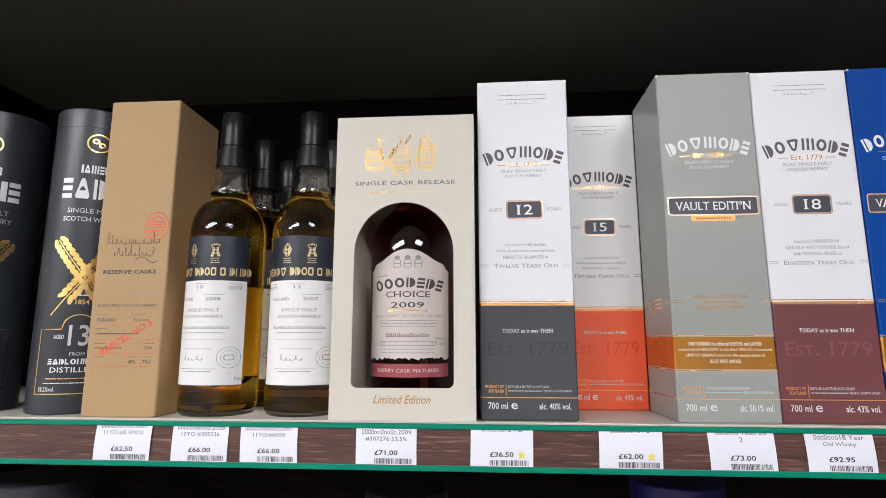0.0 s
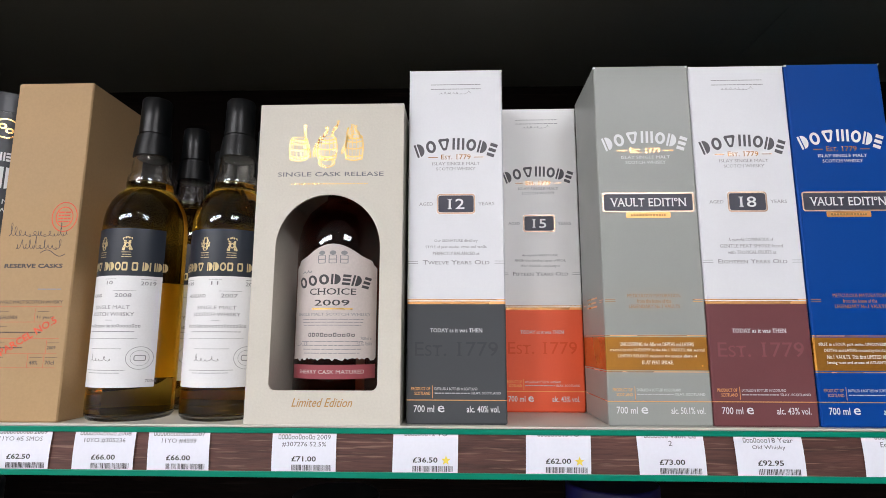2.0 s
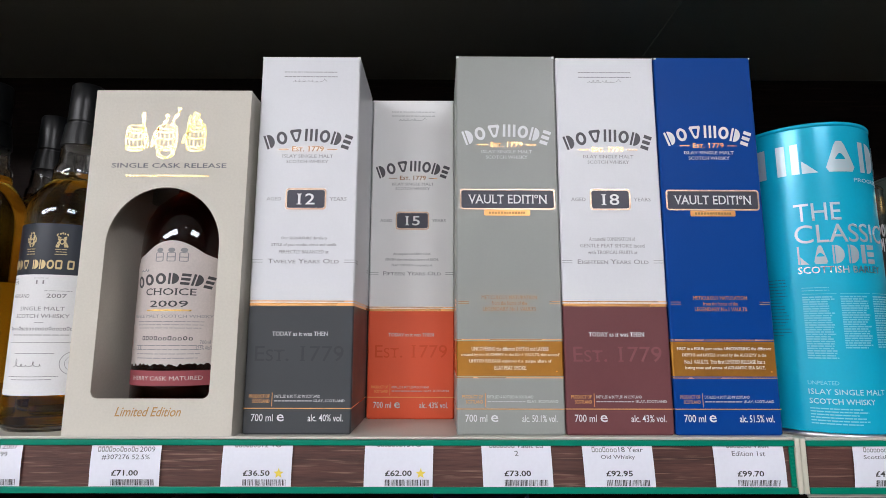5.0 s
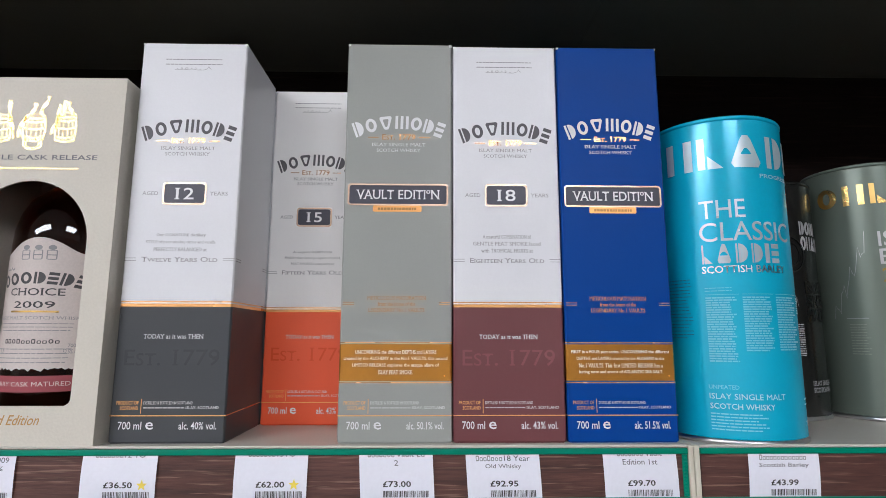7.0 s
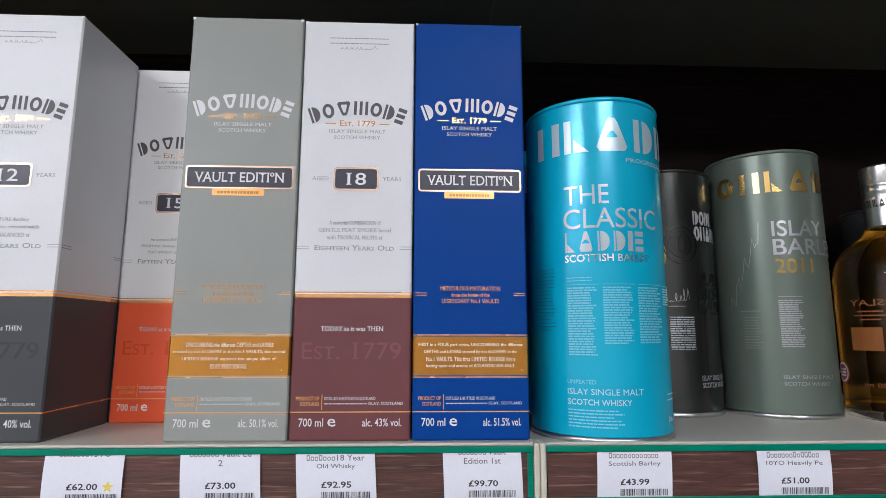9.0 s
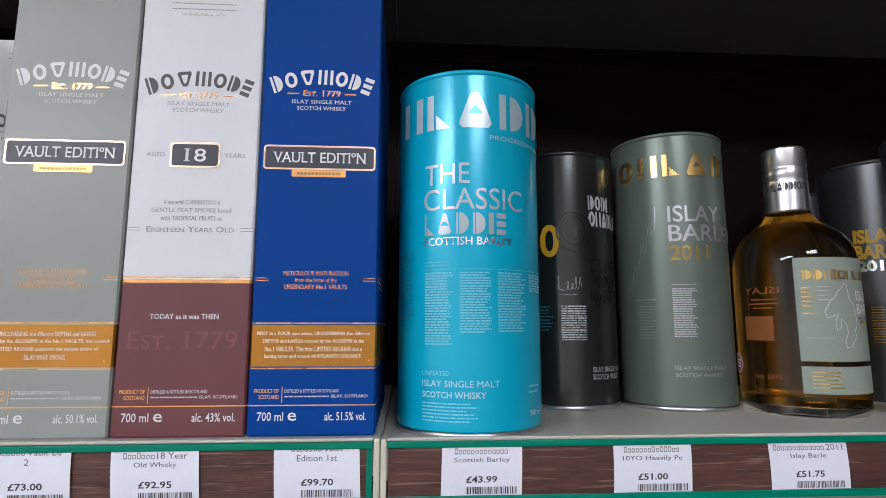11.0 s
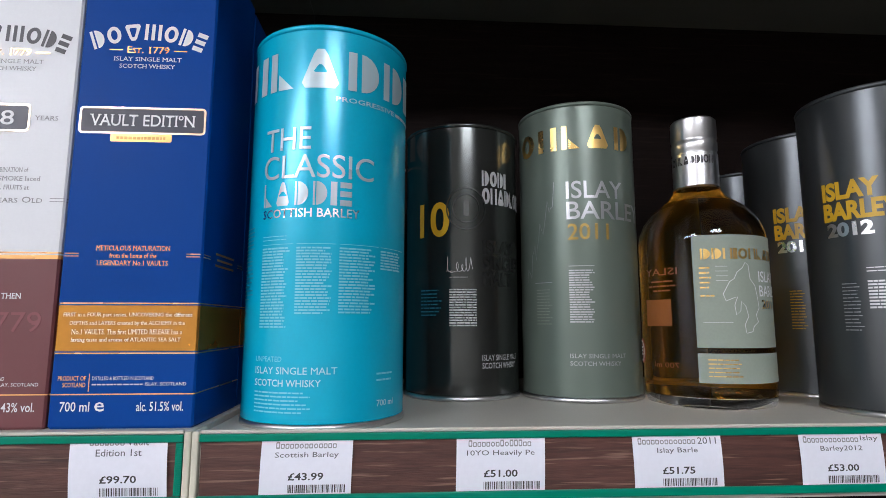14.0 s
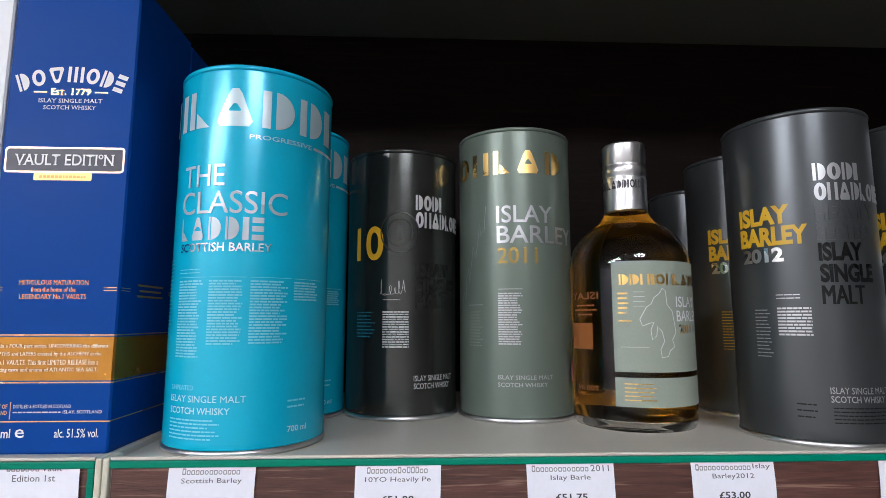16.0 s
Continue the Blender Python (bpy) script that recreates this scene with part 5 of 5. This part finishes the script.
# ---- squat bottle with sage label ----
def squat_bottle():
    e = thing("whisky_bottle", 0.8325, 0.6340, SHELF2, "squat clear bottle of amber whisky with sage green label", "bottle")
    e.scale = (1.1, 1.1, 1.1)
    prof = [(0.040, 0.0), (0.0455, 0.0015), (0.0475, 0.006), (0.0475, 0.124), (0.0468, 0.132), (0.0440, 0.141), (0.0385, 0.150), (0.0305, 0.157), (0.0230, 0.162), (0.0185, 0.168), (0.0165, 0.176), (0.0158, 0.190), (0.0168, 0.192), (0.0168, 0.198), (0.0150, 0.200), (0.0150, 0.206)]
    glass_bottle(e, prof, 0.0075, 0.170, AMBER, foot=0.0085)
    cap = [(0.0166, 0.1715), (0.0176, 0.172), (0.0176, 0.199), (0.0171, 0.1995), (0.0171, 0.202), (0.0177, 0.203), (0.0177, 0.209), (0.0172, 0.210), (0.0172, 0.212), (0.0178, 0.213), (0.0176, 0.228), (0.0162, 0.2295)]
    part("cap", lathe(cap, 48), STEEL, e, "brushed silver metal cap", smooth=40)
    mark("ohltddioh", -0.030, 0.006, 0.1895, 0.1965, drum(0.0177), INK, e, True, stroke=0.24)
    r = 0.0476
    a0, a1 = -36, 62
    sage = part("sage_label", curved_patch(r, a0, a1, 0.0445, 0.1265), SAGE_LABEL, e, "sage green paper label", smooth=50)
    part("lower_label", curved_patch(r, a0, a1, 0.0195, 0.0405), SAGE_LABEL, e, "sage green paper strip", smooth=50)
    S = drum(r, lift=0.0005)
    A = lambda d: arc_u(r, d)
    mark("ddhiohltddi", A(-30), A(62), 0.1085, 0.1165, S, GOLD, sage, True, stroke=0.24)
    word("ISLAY", A(22), A(52), 0.0920, 0.1000, S, WHITE_INK, sage, True)
    word("BARLEY", A(22), A(60), 0.0815, 0.0895, S, WHITE_INK, sage, True)
    word("2011", A(24), A(46), 0.0725, 0.0790, S, GOLD, sage, True)
    bars(A(-31), A(-22), 0.0860, 0.1040, 5, S, GOLD, sage, True, seed=3, fill=0.45, justify=False)
    for i in range(4):
        lay("hairline", rounded_mesh(A(-18), A(-8), 0.1030 - i * 0.0035, 0.1033 - i * 0.0035, 0.0001), S, WHITE_INK, sage, "", True)
    bars(A(-31), A(-20), 0.0800, 0.0835, 1, S, GOLD, sage, True, seed=4)
    coast = [(-13, .083), (-7, .092), (-3, .094), (0, .099), (5, .102), (8, .106), (11, .104), (12, .094), (17, .089), (19, .080), (20, .073), (16, .068), (18, .063), (13, .060), (11, .056), (5, .055), (4, .061), (8, .067), (6, .074), (2, .078), (1, .071), (-3, .068), (-4, .075), (-1, .081), (-5, .080), (-11, .078), (-13, .083)]
    lay("map_outline", stroke_mesh([(A(a), z) for a, z in coast], 0.0005), S, WHITE_INK, sage, "fine white island outline", True)
    lay("hairline", rounded_mesh(A(-30), A(-6), 0.0625, 0.0628, 0.0001), S, WHITE_INK, sage, "", True)
    bars(A(-28), A(2), 0.0230, 0.0375, 5, S, GOLD, sage, True, seed=6, fill=0.4, justify=False)
    D = drum(r, lift=0.0004, mid=-108)
    sticker = lay("round_sticker", disc_mesh(0.0, 0.040, 0.0098, 0.0098), D, ROSE_PAPER, e, "small round red and white sticker", True)
    lay("sticker_ring", disc_mesh(0.0, 0.040, 0.0086, 0.0086, 0.86), drum(r, lift=0.0007, mid=-108), PAPER, sticker, "", True)
    bars(-0.0050, 0.0050, 0.036, 0.044, 3, drum(r, lift=0.0007, mid=-108), PAPER, sticker, True, seed=4, fill=0.8, name="sticker_print")
    # Rear label's mirrored image through the whisky, painted on the outer left glass.
    R = drum(r, lift=0.0004, mid=-66)
    word("ISLAY", 0.014, -0.016, 0.0985, 0.1040, R, THROUGH_VIEW, e, True, name="seen_through_print")
    for z, q in ((0.0945, 0.010), (0.0910, 0.013), (0.0875, 0.008)):
        bars(-q, q, z - 0.0016, z, 1, R, THROUGH_VIEW, e, True, seed=9, fill=1.0, name="seen_through_print")
    lay("seen_through_panel", rounded_mesh(-0.018, 0.008, 0.0600, 0.0800, 0.0004), R, THROUGH_VIEW, e, "orange-brown patch on the outer glass, painted view of the rear label", True)
    word("700 ml", 0.012, -0.010, 0.0290, 0.0330, R, THROUGH_VIEW, e, True, name="seen_through_print")


squat_bottle()


# ---- price tickets ----
def print_width(words, cap):
    """Natural length of a plain sans line of that capital height."""
    em = sum(0.24 if c in "iljI'" else 0.28 if c in " tf." else 0.34 if c == "r" else 0.8 if c in "mwM%" else 0.68 if c.isupper() else 0.54 for c in words)
    return em * cap / 0.716


def ticket(x0, x1, line1, line2, price, drop=0.0, star=False, bar1=0, lean=0.0):
    """bar1: letters of a name at the start of the first line, drawn as bars."""
    w = x1 - x0
    e = thing("price_ticket", (x0 + x1) / 2, FRONT + 0.0004, SHELF + 0.001 - 0.0378, "white paper price ticket reading " + price + " in the shelf edge", "price ticket", "shelf edge tickets")
    h = 0.0330
    bend = lambda u, v, k: (u + lean * v, -0.0016 * math.sin(math.pi * min(max(v / h, 0), 1)) * 0.5 - k * 0.0001 - 0.0004 * (2 * u / w) ** 2, v)
    bm = bmesh.new()
    n, m = 8, 8
    g = [[bm.verts.new((-w / 2 + w * i / n, h * j / m, 0)) for j in range(m + 1)] for i in range(n + 1)]
    for i in range(n):
        for j in range(m):
            bm.faces.new((g[i][j], g[i + 1][j], g[i + 1][j + 1], g[i][j + 1]))
    ob = lay("paper", bm, bend, TICKET, e)
    S = lambda u, v, k: bend(u, v, 1.6 + k)
    top = 0.0272 + drop
    cap = 0.0040
    def row(words, bar, v):
        long, bw = print_width(words, cap), 0.52 * bar * cap / 0.716
        if bar and words:
            bw += 0.0012
        u = -(long + bw) / 2
        if bar:
            mark(bar, u, u + bw - 0.0012, v, v + cap, S, PALE_INK, e, wide=0.95)
        if words:
            word(words, u + bw, u + bw + long, v, v + cap, S, TICKET_INK, e, bold=0.004)
    row(line1, bar1, top)
    if line2:
        row(line2, 0, top - 0.0060)
    word(price, -0.0105, 0.0105, 0.0080, 0.0124, S, INK, e, name="price_lettering", bold=0.02)
    rnd = random.Random(int(price[1:3]))
    bm = bmesh.new()
    u = -0.0105
    while u < 0.0235:
        a = rnd.choice((0.0003, 0.0005, 0.0008))
        quad(bm, u, u + a, 0.0007, 0.0054)
        u += a + rnd.choice((0.0003, 0.0004, 0.0007))
    lay("barcode", bm, S, INK, e)
    if star:
        bm = bmesh.new()
        vs = [bm.verts.new((0.0175 + (0.0042 if i % 2 == 0 else 0.0018) * math.sin(math.pi * i / 5), 0.0100 + (0.0042 if i % 2 == 0 else 0.0018) * math.cos(math.pi * i / 5), 0.3)) for i in range(10)]
        bm.faces.new(vs)
        lay("star_sticker", bm, S, STAR, e, "yellow star sticker")
    return e


ticket(-0.3670, -0.3125, "2009", "11YO #5 SMOS", "\u00a362.50", 0.0015, bar1=11, lean=0.05)
ticket(-0.2915, -0.2380, "2008", "10YO #305236", "\u00a366.00", 0.0008, bar1=11, lean=0.03)
ticket(-0.2255, -0.1720, "2007", "11YO #4599", "\u00a366.00", 0.0008, bar1=11, lean=-0.01)
ticket(-0.1180, -0.0630, "2009", "#307276 52.5%", "\u00a371.00", -0.0012, bar1=11)
ticket(-0.0150, 0.0400, "12 YO", "", "\u00a336.50", 0.0022, True, bar1=7, lean=0.02)
ticket(0.0970, 0.1510, "15YO", "", "\u00a362.00", 0.0026, True, bar1=7, lean=0.02)
ticket(0.1910, 0.2460, "Vault Ed", "2", "\u00a373.00", 0.0020, bar1=7, lean=-0.05)
ticket(0.2710, 0.3265, "18 Year", "Old Whisky", "\u00a392.95", -0.0010, bar1=7, lean=-0.06)
ticket(0.3740, 0.4300, "Vault", "Edition 1st", "\u00a399.70", 0.0022, bar1=7, lean=-0.04)
ticket(0.4830, 0.5375, "", "Scottish Barley", "\u00a343.99", -0.0008, bar1=13, lean=0.03)
ticket(0.6010, 0.6560, "", "10YO Heavily Pe", "\u00a351.00", -0.0012, bar1=14, lean=0.02)
ticket(0.7130, 0.7705, "2011", "Islay Barle", "\u00a351.75", -0.0012, bar1=13, lean=-0.03)
ticket(0.8220, 0.8780, "Islay", "Barley2012", "\u00a353.00", -0.0014, bar1=13, lean=-0.03)
ticket(0.9480, 1.0030, "", "", "\u00a356.00", 0.0, bar1=12, lean=0.03)


# ---- lower shelf ----
def lower_tube(x, y, r, h, mat, label):
    e = thing("lower_tube", x, y, 0.93, label, "tube", "tubes on the lower shelf")
    part("body", lathe([(r - 0.001, 0), (r, 0.001), (r, h - 0.03), (r - 0.0005, h - 0.0295)], 64), mat, e, smooth=35)
    part("lid", lathe([(r - 0.0004, h - 0.0295), (r + 0.0005, h - 0.029), (r + 0.0005, h - 0.0015), (r - 0.001, h)], 64), mat, e, smooth=35)


lower_tube(0.1965, 0.625, 0.046, 0.378, NAVY_TIN, "navy blue whisky tube on the lower shelf")
lower_tube(-0.500, 0.610, 0.055, 0.372, BLACK_TUBE, "dark grey whisky tube on the lower shelf")
lower_tube(-0.090, 0.640, 0.045, 0.360, BLACK_TUBE, "black whisky tube on the lower shelf")
